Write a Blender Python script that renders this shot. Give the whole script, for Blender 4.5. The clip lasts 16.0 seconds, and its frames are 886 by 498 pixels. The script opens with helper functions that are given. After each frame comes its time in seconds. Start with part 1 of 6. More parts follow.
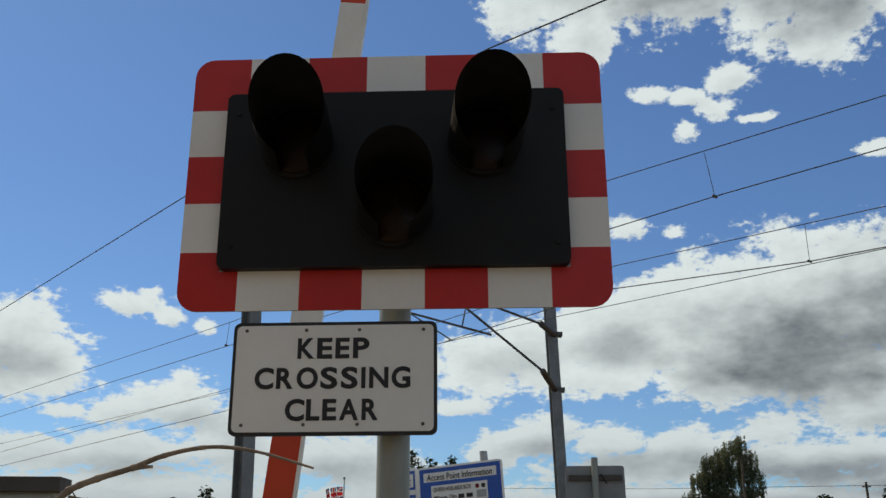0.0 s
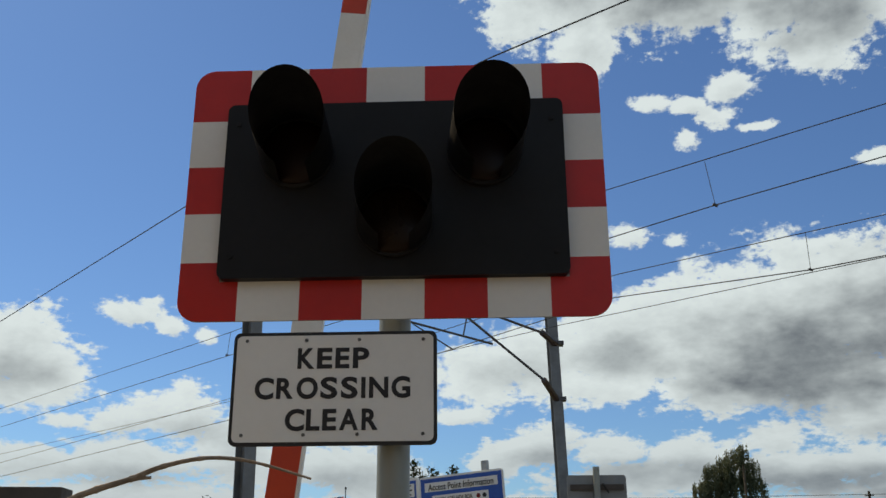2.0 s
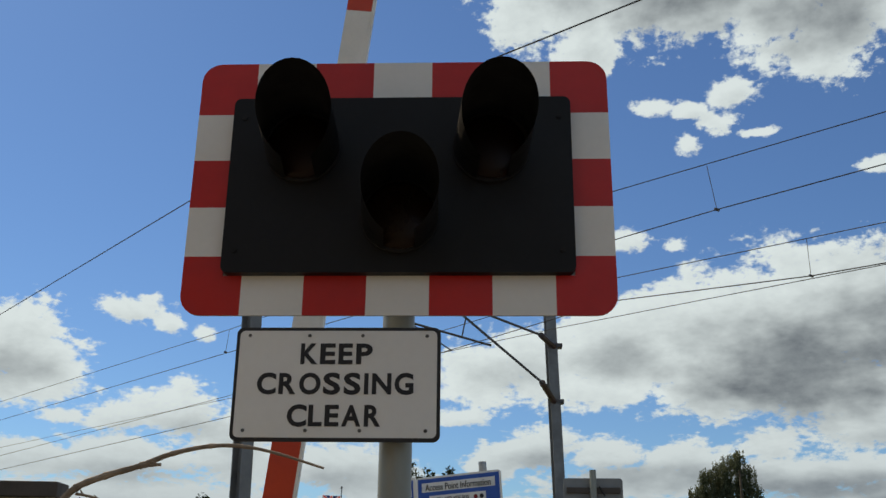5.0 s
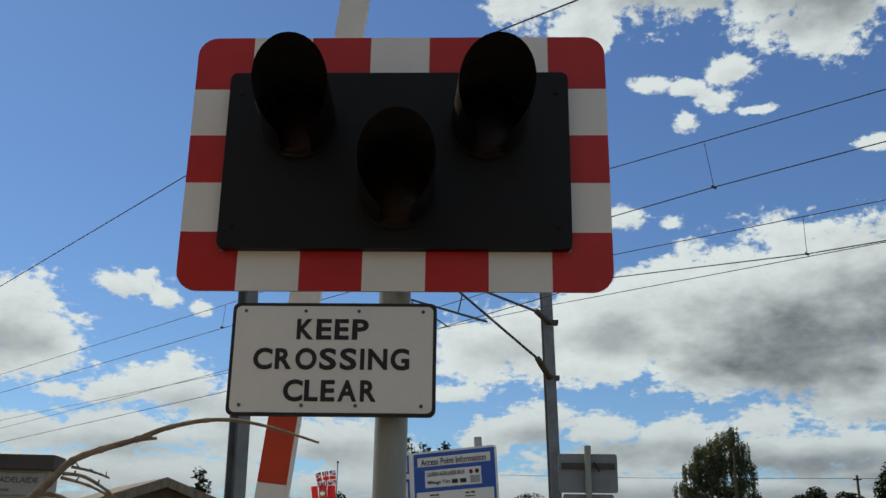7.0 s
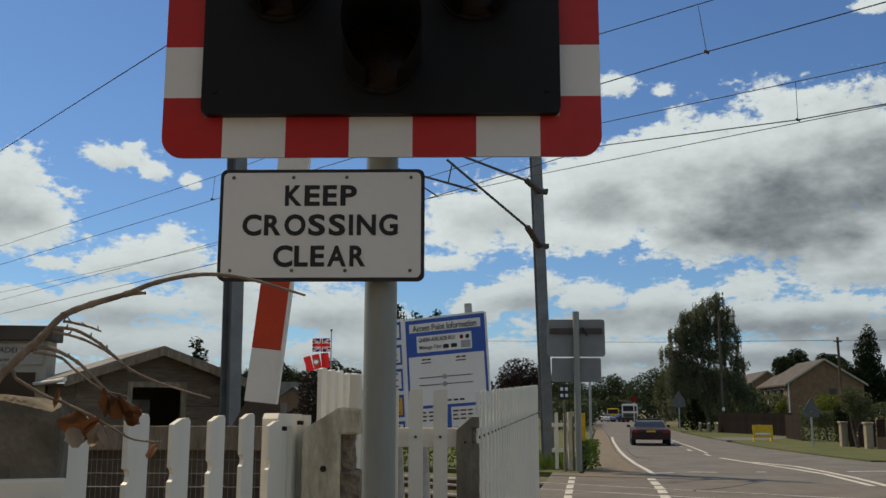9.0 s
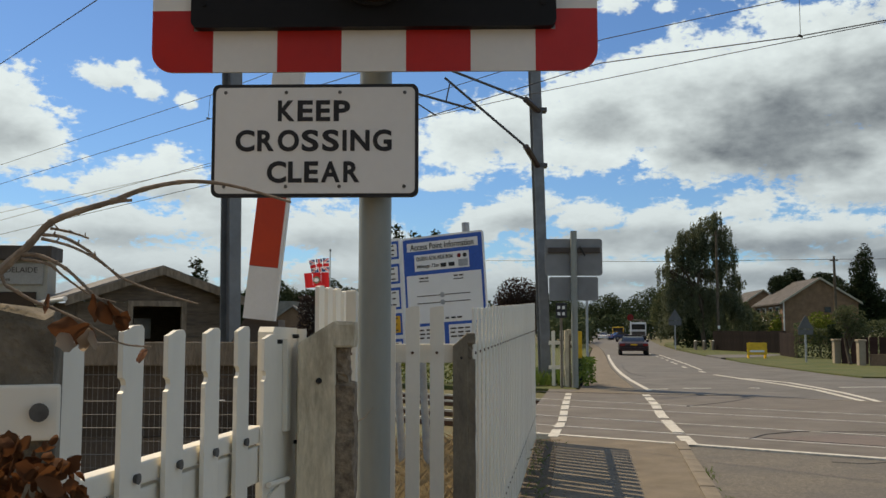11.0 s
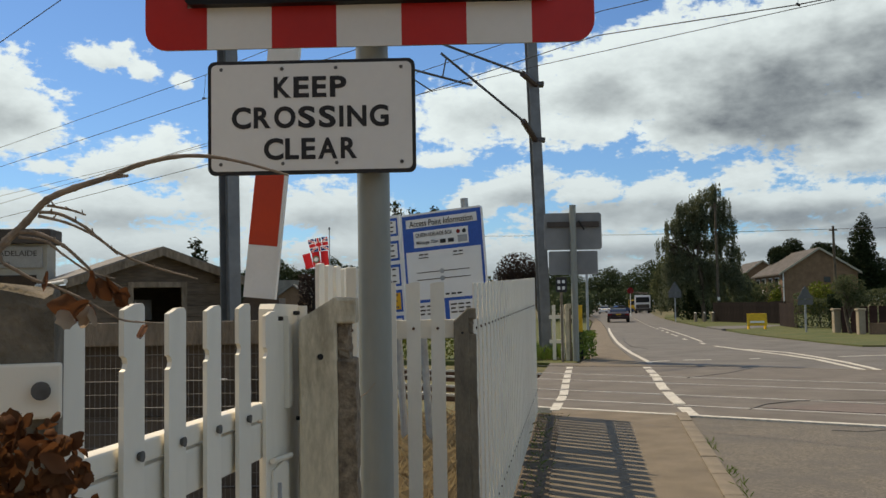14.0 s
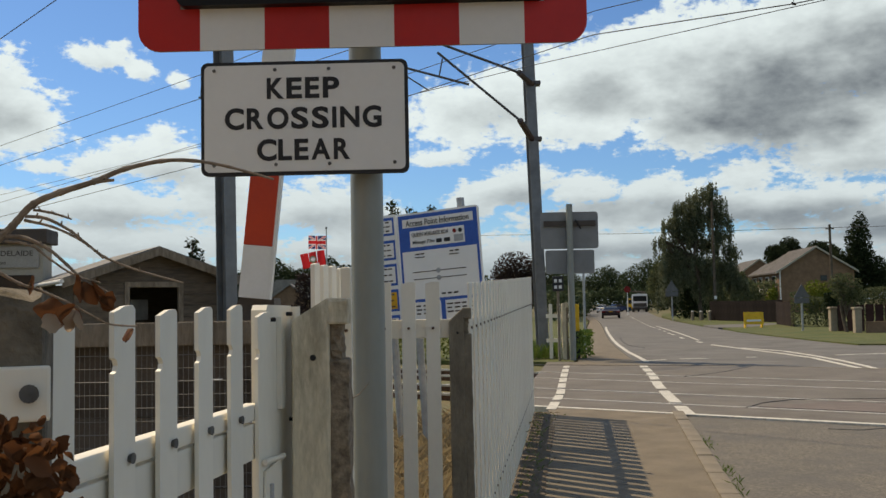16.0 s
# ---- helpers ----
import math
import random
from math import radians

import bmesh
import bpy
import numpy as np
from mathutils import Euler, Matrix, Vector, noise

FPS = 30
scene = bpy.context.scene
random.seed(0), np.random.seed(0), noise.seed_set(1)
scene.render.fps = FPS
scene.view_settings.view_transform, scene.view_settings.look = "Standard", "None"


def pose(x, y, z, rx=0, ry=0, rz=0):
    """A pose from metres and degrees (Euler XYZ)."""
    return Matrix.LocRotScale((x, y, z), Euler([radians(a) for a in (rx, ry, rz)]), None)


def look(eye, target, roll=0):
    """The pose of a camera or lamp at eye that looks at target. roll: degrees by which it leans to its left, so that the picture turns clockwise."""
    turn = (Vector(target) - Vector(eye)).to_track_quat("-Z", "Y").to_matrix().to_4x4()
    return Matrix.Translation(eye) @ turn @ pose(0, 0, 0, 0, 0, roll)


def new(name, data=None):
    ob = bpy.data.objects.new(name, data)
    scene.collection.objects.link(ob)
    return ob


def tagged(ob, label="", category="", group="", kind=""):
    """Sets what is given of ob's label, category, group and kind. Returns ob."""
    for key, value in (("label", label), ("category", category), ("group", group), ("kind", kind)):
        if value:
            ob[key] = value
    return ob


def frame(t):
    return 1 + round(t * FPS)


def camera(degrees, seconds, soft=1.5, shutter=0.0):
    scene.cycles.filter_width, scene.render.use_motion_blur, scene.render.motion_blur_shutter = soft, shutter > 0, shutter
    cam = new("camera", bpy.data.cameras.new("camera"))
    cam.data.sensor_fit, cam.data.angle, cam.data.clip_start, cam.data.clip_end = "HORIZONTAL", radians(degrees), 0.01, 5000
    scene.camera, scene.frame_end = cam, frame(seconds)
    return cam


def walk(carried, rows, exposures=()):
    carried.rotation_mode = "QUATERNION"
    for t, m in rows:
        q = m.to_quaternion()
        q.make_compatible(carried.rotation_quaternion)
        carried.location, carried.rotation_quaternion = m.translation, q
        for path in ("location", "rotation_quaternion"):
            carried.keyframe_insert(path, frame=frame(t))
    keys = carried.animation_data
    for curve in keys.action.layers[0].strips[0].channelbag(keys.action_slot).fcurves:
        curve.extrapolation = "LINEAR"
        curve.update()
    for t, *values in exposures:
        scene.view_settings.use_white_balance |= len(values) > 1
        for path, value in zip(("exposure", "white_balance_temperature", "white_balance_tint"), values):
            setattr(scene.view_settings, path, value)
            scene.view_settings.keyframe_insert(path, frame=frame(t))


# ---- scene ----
cam = camera(50.4, 16.0)
PATH = [
    (0, (0.208, -0.042, 1.498), (0.137, 1.853, 2.133), -0.2),
    (0.5, (0.21, -0.042, 1.497), (0.138, 1.851, 2.138), -0.4),
    (1, (0.21, -0.044, 1.498), (0.136, 1.847, 2.144), -0.5),
    (1.5, (0.211, -0.048, 1.5), (0.139, 1.843, 2.148), -0.4),
    (2, (0.212, -0.048, 1.498), (0.139, 1.84, 2.151), -0.3),
    (2.5, (0.213, -0.047, 1.498), (0.136, 1.841, 2.153), -0.4),
    (3, (0.211, -0.048, 1.495), (0.132, 1.84, 2.15), -0.4),
    (3.5, (0.203, -0.045, 1.493), (0.125, 1.843, 2.148), -0.5),
    (4, (0.2, -0.041, 1.491), (0.126, 1.847, 2.147), 0.0),
    (6.5, (0.195, -0.031, 1.494), (0.125, 1.858, 2.147), 0.8),
    (7, (0.198, -0.034, 1.492), (0.133, 1.871, 2.1), 0.8),
    (7.5, (0.199, -0.035, 1.491), (0.136, 1.892, 2.022), 0.8),
    (8, (0.199, -0.034, 1.487), (0.139, 1.914, 1.939), 0.1),
    (8.5, (0.202, -0.032, 1.483), (0.148, 1.929, 1.87), 0.2),
    (9, (0.204, -0.034, 1.479), (0.16, 1.936, 1.82), 0.1),
    (9.5, (0.206, -0.033, 1.477), (0.165, 1.945, 1.77), 0.1),
    (12, (0.217, -0.036, 1.465), (0.176, 1.96, 1.594), -0.3),
    (12.5, (0.216, -0.035, 1.465), (0.174, 1.961, 1.587), -0.5),
    (13, (0.214, -0.037, 1.467), (0.175, 1.959, 1.589), -0.4),
    (13.5, (0.213, -0.036, 1.465), (0.174, 1.96, 1.588), -0.7),
    (14, (0.214, -0.031, 1.464), (0.174, 1.965, 1.587), -1.0),
    (14.5, (0.218, -0.029, 1.466), (0.175, 1.967, 1.587), -1.0),
    (15, (0.22, -0.026, 1.464), (0.176, 1.97, 1.588), -1.1),
    (15.5, (0.222, -0.031, 1.466), (0.181, 1.965, 1.589), -1.0),
    (16, (0.224, -0.035, 1.467), (0.19, 1.961, 1.588), -1.1),
]
walk(cam, [(t, look(eye, target, roll)) for t, eye, target, roll in PATH], [(0, -0.2, 8600, 10), (6.5, -0.23, 8600, 10), (7.2, -0.26, 8600, 10), (8.0, -0.38, 8600, 10), (8.6, -0.36, 8600, 10), (9.1, -0.3, 8600, 10), (9.7, -0.22, 8600, 10), (12, -0.03, 8600, 10), (16, -0.03, 8600, 10)])

# ---- light ----
SUN_EL, SUN_AZ = radians(52), radians(-48)          # the sun stands high, ahead and to the west
world = bpy.data.worlds.new("sky")
scene.world = world
world.use_nodes = True
wt = world.node_tree
wt.nodes.clear()


def nd(tree, kind, **sets):
    n = tree.nodes.new(kind)
    for k, v in sets.items():
        if k == "op":
            n.operation = v
        elif k == "ins":
            for key, val in v.items():
                if isinstance(val, bpy.types.NodeSocket):
                    tree.links.new(val, n.inputs[key])
                else:
                    n.inputs[key].default_value = val
    return n


def mth(tree, op, a, b=0.0, clamp=False):
    n = nd(tree, "ShaderNodeMath", op=op, ins={0: a, 1: b})
    n.use_clamp = clamp
    return n.outputs[0]


# clouds: azimuth, elevation, half width, half height in degrees
CLOUDS_HIGH = [(8.0, 35.0, 7.0, 4.4), (7.6, 31.2, 2.1, 2.4), (3.6, 33.2, 2.8, 2.1), (15.0, 35.0, 7.0, 4.4), (20.2, 32.2, 4.2, 3.2), (23.2, 29.8, 2.8, 2.5), (28.5, 31.5, 4.0, 3.2),
               (11.8, 27.1, 1.3, 0.42), (13.8, 26.8, 1.3, 0.4), (16.6, 27.3, 1.4, 0.7), (15.6, 25.8, 1.2, 0.65), (13.7, 24.8, 0.75, 0.6), (18.0, 25.0, 1.0, 0.28), (24.6, 22.2, 0.9, 0.38),
               (10.0, 19.4, 1.4, 0.6), (12.4, 18.9, 0.8, 0.4), (-20.9, 14.5, 1.6, 0.75), (-18.9, 13.9, 0.9, 0.5), (-16.7, 13.5, 0.55, 0.42),
               (-27.2, 12.4, 2.7, 2.2), (-25.3, 11.2, 2.1, 1.9), (-26.0, 9.7, 3.0, 1.1)]
CLOUDS_MAIN = [(20.5, 14.4, 7.0, 3.9), (14.6, 13.6, 4.6, 3.8), (26.5, 13.5, 6.0, 4.2), (9.2, 13.1, 4.4, 3.1), (4.0, 12.4, 3.8, 2.2), (-0.2, 11.4, 3.2, 1.9), (6.5, 10.6, 4.2, 1.3), (15.0, 10.7, 5.2, 2.0), (21.5, 10.4, 6.5, 1.9)]
CLOUDS_LOW = [(23.4, 8.0, 4.6, 1.1), (16.9, 7.1, 1.7, 0.9), (12.5, 6.6, 2.6, 1.0), (7.6, 6.8, 2.4, 0.9), (3.6, 7.2, 2.1, 1.2), (0.8, 6.4, 1.8, 1.1), (-1.0, 9.0, 1.5, 0.5),
              (9.5, 5.2, 6.0, 1.0), (19.0, 5.5, 6.5, 1.0), (24.5, 4.4, 6.5, 1.0), (-17.5, 8.9, 2.8, 1.5), (-20.9, 8.3, 2.6, 0.8), (-24.0, 8.3, 1.6, 0.4), (-14.6, 7.6, 2.6, 1.6),
              (-25.6, 5.9, 3.6, 1.0), (-20.0, 6.2, 4.2, 1.2), (-13.8, 6.2, 3.2, 1.4), (-8.4, 6.2, 3.0, 1.4), (-5.5, 5.0, 3.2, 1.3), (0.0, 1.4, 70.0, 1.9), (-20.0, 3.9, 9.0, 1.1), (-4.0, 3.7, 6.5, 1.0), (8.0, 3.5, 8.0, 0.9), (20.0, 3.2, 9.0, 0.8)]
# grey undersides: the same four and a depth
CLOUD_BASES = [(19.5, 11.3, 8.5, 3.6, 1.15), (26.0, 13.0, 6.0, 4.2, 1.0), (8.6, 12.3, 3.2, 1.4, 0.6), (2.6, 11.6, 3.0, 1.0, 0.4), (15.5, 34.0, 8.0, 3.6, 1.0), (22.8, 31.0, 4.8, 2.8, 0.95), (6.6, 34.4, 3.4, 2.0, 0.45),
               (-26.6, 10.6, 2.6, 1.3, 0.6), (23.4, 7.3, 4.0, 0.7, 0.45), (3.4, 6.5, 2.2, 0.8, 0.65), (8.5, 5.6, 4.0, 0.9, 0.8), (14.0, 5.3, 4.4, 0.9, 0.85), (19.5, 4.8, 6.5, 0.95, 1.0), (24.5, 3.8, 6.5, 1.1, 1.0),
               (-16.4, 7.9, 2.8, 0.8, 0.4), (-20.0, 5.3, 5.0, 0.8, 0.5), (-8.0, 5.2, 4.0, 0.9, 0.55), (14.0, 3.0, 14.0, 0.8, 0.8), (0.0, 1.4, 80.0, 1.9, 0.6)]

field = bpy.data.node_groups.new("cloud_field", "ShaderNodeTree")
field.interface.new_socket("Az", in_out="INPUT", socket_type="NodeSocketFloat")
field.interface.new_socket("El", in_out="INPUT", socket_type="NodeSocketFloat")
field.interface.new_socket("Field", in_out="OUTPUT", socket_type="NodeSocketFloat")
gi, go = field.nodes.new("NodeGroupInput"), field.nodes.new("NodeGroupOutput")


def oval(tree, sa, se, a, e, ra, re):
    """1 in the middle of an ellipse on the sky, 0 on its rim, less outside."""
    dx = mth(tree, "MULTIPLY", mth(tree, "SUBTRACT", sa, a), 1 / ra)
    dy = mth(tree, "MULTIPLY", mth(tree, "SUBTRACT", se, e), 1 / re)
    return mth(tree, "SUBTRACT", 1.0, mth(tree, "SQRT", mth(tree, "ADD", mth(tree, "MULTIPLY", dx, dx), mth(tree, "MULTIPLY", dy, dy))))


best = None
for a, e, ra, re in CLOUDS_HIGH + CLOUDS_MAIN + CLOUDS_LOW:
    d = mth(field, "MULTIPLY", oval(field, gi.outputs[0], gi.outputs[1], a, e, ra, re), min(1.0, 0.46 + 0.13 * re))
    best = d if best is None else mth(field, "SMOOTH_MAX", best, d)
    if best.node.operation == "SMOOTH_MAX":
        best.node.inputs[2].default_value = 0.12
vec = nd(field, "ShaderNodeCombineXYZ", ins={0: gi.outputs[0], 1: mth(field, "ADD", mth(field, "MULTIPLY", gi.outputs[1], 1.2), mth(field, "MULTIPLY", mth(field, "LOGARITHM", mth(field, "MAXIMUM", mth(field, "ADD", gi.outputs[1], 4.0), 0.5), math.e), 8.0)), 2: 0.0}).outputs[0]
n_big = nd(field, "ShaderNodeTexNoise", ins={"Vector": vec, "Scale": 0.3, "Detail": 9.0, "Roughness": 0.6, "Distortion": 0.2})
n_puff = nd(field, "ShaderNodeTexVoronoi", ins={"Vector": vec, "Scale": 0.62, "Detail": 3.0, "Roughness": 0.55})
n_puff.feature, n_puff.normalize = "SMOOTH_F1", True
n_puff.inputs["Smoothness"].default_value = 0.35
n_wisp = nd(field, "ShaderNodeTexNoise", ins={"Vector": vec, "Scale": 1.6, "Detail": 6.0, "Roughness": 0.6})
wob = mth(field, "ADD", mth(field, "MULTIPLY", mth(field, "SUBTRACT", n_big.outputs["Fac"], 0.5), 1.45),
          mth(field, "ADD", mth(field, "MULTIPLY", mth(field, "SUBTRACT", 0.42, n_puff.outputs["Distance"]), 0.75), mth(field, "MULTIPLY", mth(field, "SUBTRACT", n_wisp.outputs["Fac"], 0.5), 0.85)))
# scattered unseen cumulus outside the sector ahead, its cover tuned for fill light
side = nd(field, "ShaderNodeMapRange", ins={0: mth(field, "ABSOLUTE", gi.outputs[0]), 1: 34.0, 2: 50.0, 3: -1.2, 4: -0.03})
high = nd(field, "ShaderNodeMapRange", ins={0: gi.outputs[1], 1: 40.0, 2: 55.0, 3: -1.2, 4: -0.1})
rest = mth(field, "MAXIMUM", side.outputs[0], high.outputs[0])
cover = mth(field, "MAXIMUM", best, rest)
field.links.new(mth(field, "ADD", cover, wob), go.inputs[0])

tc = nd(wt, "ShaderNodeTexCoord")
sep = nd(wt, "ShaderNodeSeparateXYZ", ins={0: tc.outputs["Generated"]})
DEG = 180 / math.pi
az = mth(wt, "MULTIPLY", mth(wt, "ARCTAN2", sep.outputs[0], sep.outputs[1]), DEG)
el = mth(wt, "MULTIPLY", mth(wt, "ARCSINE", sep.outputs[2]), DEG)


def cloud_at(da, de):
    g = wt.nodes.new("ShaderNodeGroup")
    g.node_tree = field
    wt.links.new(mth(wt, "ADD", az, da), g.inputs[0])
    wt.links.new(mth(wt, "ADD", el, de), g.inputs[1])
    return g.outputs


f_here, f_up = cloud_at(0, 0), cloud_at(-0.35, 0.5)
dens = nd(wt, "ShaderNodeMapRange", ins={0: f_here[0], 1: -0.09, 2: 0.2, 3: 0.0, 4: 1.0})
dens.interpolation_type = "SMOOTHSTEP"
drift = nd(wt, "ShaderNodeTexNoise", ins={"Vector": nd(wt, "ShaderNodeCombineXYZ", ins={0: az, 1: mth(wt, "MULTIPLY", el, 1.8), 2: 0.0}).outputs[0], "Scale": 0.3, "Detail": 3.0, "Roughness": 0.5})
wave = mth(wt, "MULTIPLY", mth(wt, "SUBTRACT", drift.outputs["Fac"], 0.5), 1.1)
under = None
for a, e, ra, re, dp in CLOUD_BASES:
    o = nd(wt, "ShaderNodeMapRange", ins={0: mth(wt, "ADD", oval(wt, az, el, a, e, ra, re), wave), 1: -0.3, 2: 0.85, 3: 0.0, 4: dp})
    o.interpolation_type = "SMOOTHSTEP"
    under = o.outputs[0] if under is None else mth(wt, "MAXIMUM", under, o.outputs[0])
# unseen clouds over the rest of the sky are greyed to dim their fill
off_side = nd(wt, "ShaderNodeMapRange", ins={0: mth(wt, "ABSOLUTE", az), 1: 34.0, 2: 50.0, 3: 0.0, 4: 0.6})
off_top = nd(wt, "ShaderNodeMapRange", ins={0: el, 1: 40.0, 2: 55.0, 3: 0.0, 4: 0.6})
under = mth(wt, "MAXIMUM", under, mth(wt, "MAXIMUM", off_side.outputs[0], off_top.outputs[0]))
relief = mth(wt, "MULTIPLY", mth(wt, "SUBTRACT", f_up[0], f_here[0]), 0.36)
thick = mth(wt, "MULTIPLY", mth(wt, "SUBTRACT", f_here[0], 0.2), 0.32)
shade = nd(wt, "ShaderNodeMapRange", ins={0: mth(wt, "ADD", mth(wt, "MULTIPLY", under, 0.92), mth(wt, "ADD", relief, mth(wt, "ADD", thick, mth(wt, "MULTIPLY", wave, 0.3)))), 1: -0.05, 2: 1.4, 3: 0.0, 4: 1.0})
ccol = nd(wt, "ShaderNodeMix", ins={0: shade.outputs[0]})
ccol.data_type = "RGBA"
ccol.inputs[6].default_value = (0.70, 0.90, 1.12, 1)
ccol.inputs[7].default_value = (0.115, 0.157, 0.227, 1)
sky = nd(wt, "ShaderNodeTexSky")
sky.sky_type, sky.sun_disc = "NISHITA", False
sky.sun_elevation, sky.sun_rotation = SUN_EL, SUN_AZ
sky.air_density, sky.dust_density, sky.ozone_density = 1.0, 0.3, 3.0
# far clouds low over the horizon show their shaded sides through haze
lowc = nd(wt, "ShaderNodeMapRange", ins={0: el, 1: 1.0, 2: 10.0, 3: 0.0, 4: 1.0})
hz = nd(wt, "ShaderNodeMix", ins={0: lowc.outputs[0], 7: ccol.outputs[2]})
hz.data_type = "RGBA"
hz.inputs[6].default_value = (0.22, 0.315, 0.46, 1)
hz2 = nd(wt, "ShaderNodeMix", ins={0: 0.5, 6: ccol.outputs[2], 7: hz.outputs[2]})
hz2.data_type = "RGBA"
skyc = nd(wt, "ShaderNodeMix", ins={0: 1.0, 6: sky.outputs[0]})
skyc.data_type, skyc.blend_type = "RGBA", "MULTIPLY"
SKY = 0.094
skyc.inputs[7].default_value = (SKY * 0.57, SKY * 0.96, SKY * 1.48, 1)
both = nd(wt, "ShaderNodeMix", ins={0: dens.outputs[0], 6: skyc.outputs[2], 7: hz2.outputs[2]})
both.data_type = "RGBA"
bg = nd(wt, "ShaderNodeBackground", ins={0: both.outputs[2], 1: 1.0})
wt.links.new(bg.outputs[0], nd(wt, "ShaderNodeOutputWorld").inputs[0])

sun = new("sun", bpy.data.lights.new("sun", "SUN"))
sun.data.energy, sun.data.angle, sun.data.color = 4.0, radians(0.6), (1.0, 0.91, 0.78)
to_sun = Vector((math.sin(SUN_AZ) * math.cos(SUN_EL), math.cos(SUN_AZ) * math.cos(SUN_EL), math.sin(SUN_EL)))
sun.matrix_world = look((0, 0, 60), Vector((0, 0, 60)) - to_sun)
scene.view_settings.exposure = 0.0


# ---- materials ----
def mat(name, c1, c2=None, scale=8.0, rough=0.6, metal=0.0, bump=0.2, fine=60.0, dirt=None, dirt_amt=0.0, stretch=(1, 1, 1), vary=0.0, spec=0.4, grain=0.12, dscale=None, dlo=0.5, dhi=0.75):
    """A worn surface: two tones by a coarse noise, grain by a fine one, stains by a third; object space, metres."""
    m = bpy.data.materials.new(name)
    m.use_nodes = True
    t = m.node_tree
    b = t.nodes["Principled BSDF"]
    co = nd(t, "ShaderNodeTexCoord").outputs["Object"]
    mp = nd(t, "ShaderNodeMapping", ins={0: co})
    mp.inputs["Scale"].default_value = stretch
    v = mp.outputs[0]
    c2 = c2 or tuple(x * 0.82 for x in c1)
    n1 = nd(t, "ShaderNodeTexNoise", ins={"Vector": v, "Scale": scale, "Detail": 6.0, "Roughness": 0.6})
    n2 = nd(t, "ShaderNodeTexNoise", ins={"Vector": v, "Scale": fine, "Detail": 4.0})
    r1 = nd(t, "ShaderNodeMapRange", ins={0: n1.outputs["Fac"], 1: 0.35, 2: 0.65})
    mx = nd(t, "ShaderNodeMix", ins={0: r1.outputs[0]})
    mx.data_type = "RGBA"
    mx.inputs[6].default_value, mx.inputs[7].default_value = (*c1, 1), (*c2, 1)
    g = nd(t, "ShaderNodeMapRange", ins={0: n2.outputs["Fac"], 1: 0.3, 2: 0.7, 3: 1 - grain, 4: 1 + grain * 0.8})
    hsv = nd(t, "ShaderNodeHueSaturation", ins={"Color": mx.outputs[2], "Value": g.outputs[0]})
    col = hsv.outputs[0]
    if vary:
        oi = nd(t, "ShaderNodeObjectInfo")
        vr = nd(t, "ShaderNodeMapRange", ins={0: oi.outputs["Random"], 3: 1 - vary, 4: 1 + vary})
        col = nd(t, "ShaderNodeHueSaturation", ins={"Color": col, "Value": vr.outputs[0]}).outputs[0]
    if dirt:
        n3 = nd(t, "ShaderNodeTexNoise", ins={"Vector": v, "Scale": dscale or scale * 0.45, "Detail": 8.0, "Roughness": 0.7})
        r3 = nd(t, "ShaderNodeMapRange", ins={0: n3.outputs["Fac"], 1: dlo, 2: dhi, 3: 0.0, 4: dirt_amt})
        dm = nd(t, "ShaderNodeMix", ins={0: r3.outputs[0], 6: col})
        dm.data_type = "RGBA"
        dm.inputs[7].default_value = (*dirt, 1)
        col = dm.outputs[2]
    t.links.new(col, b.inputs["Base Color"])
    rr = nd(t, "ShaderNodeMapRange", ins={0: n1.outputs["Fac"], 1: 0.3, 2: 0.7, 3: max(0.02, rough - 0.08), 4: min(1.0, rough + 0.1)})
    t.links.new(rr.outputs[0], b.inputs["Roughness"])
    b.inputs["Metallic"].default_value = metal
    b.inputs["Specular IOR Level"].default_value = spec
    if bump:
        bp = nd(t, "ShaderNodeBump", ins={"Height": n2.outputs["Fac"], "Strength": bump, "Distance": 0.6 / fine})
        t.links.new(bp.outputs[0], b.inputs["Normal"])
    return m


M_ASPHALT = mat("asphalt", (0.145, 0.139, 0.13), (0.11, 0.106, 0.099), 0.9, 0.9, bump=0.5, fine=70, dirt=(0.25, 0.22, 0.18), dirt_amt=0.35)
M_GRAVEL_ROAD = mat("worn asphalt", (0.20, 0.178, 0.145), (0.10, 0.092, 0.08), 34, 0.95, bump=1.0, fine=90, dirt=(0.105, 0.10, 0.093), dirt_amt=0.8, grain=0.4, dscale=0.9, dlo=0.42, dhi=0.62)
M_PAVE = mat("pavement asphalt", (0.192, 0.157, 0.113), (0.142, 0.118, 0.088), 2.2, 0.92, bump=0.5, fine=80, dirt=(0.115, 0.10, 0.085), dirt_amt=0.5, grain=0.28)
M_DECK = mat("crossing deck", (0.155, 0.138, 0.118), (0.118, 0.106, 0.092), 1.2, 0.85, bump=0.4, fine=50, dirt=(0.11, 0.10, 0.095), dirt_amt=0.5)
M_PATCH = mat("pink asphalt patch", (0.165, 0.135, 0.12), (0.135, 0.112, 0.10), 3, 0.9, bump=0.4, fine=60)
M_MESH = mat("grey mesh wire", (0.22, 0.22, 0.215), None, 6, 0.6, 0.4, 0.0)
M_PIER = mat("pale buff pier", (0.36, 0.30, 0.22), (0.29, 0.24, 0.175), 6, 0.9, bump=0.3)
M_LINE = mat("road paint", (0.62, 0.595, 0.53), (0.45, 0.43, 0.38), 9, 0.7, bump=0.3, fine=50, dirt=(0.25, 0.235, 0.21), dirt_amt=0.7)
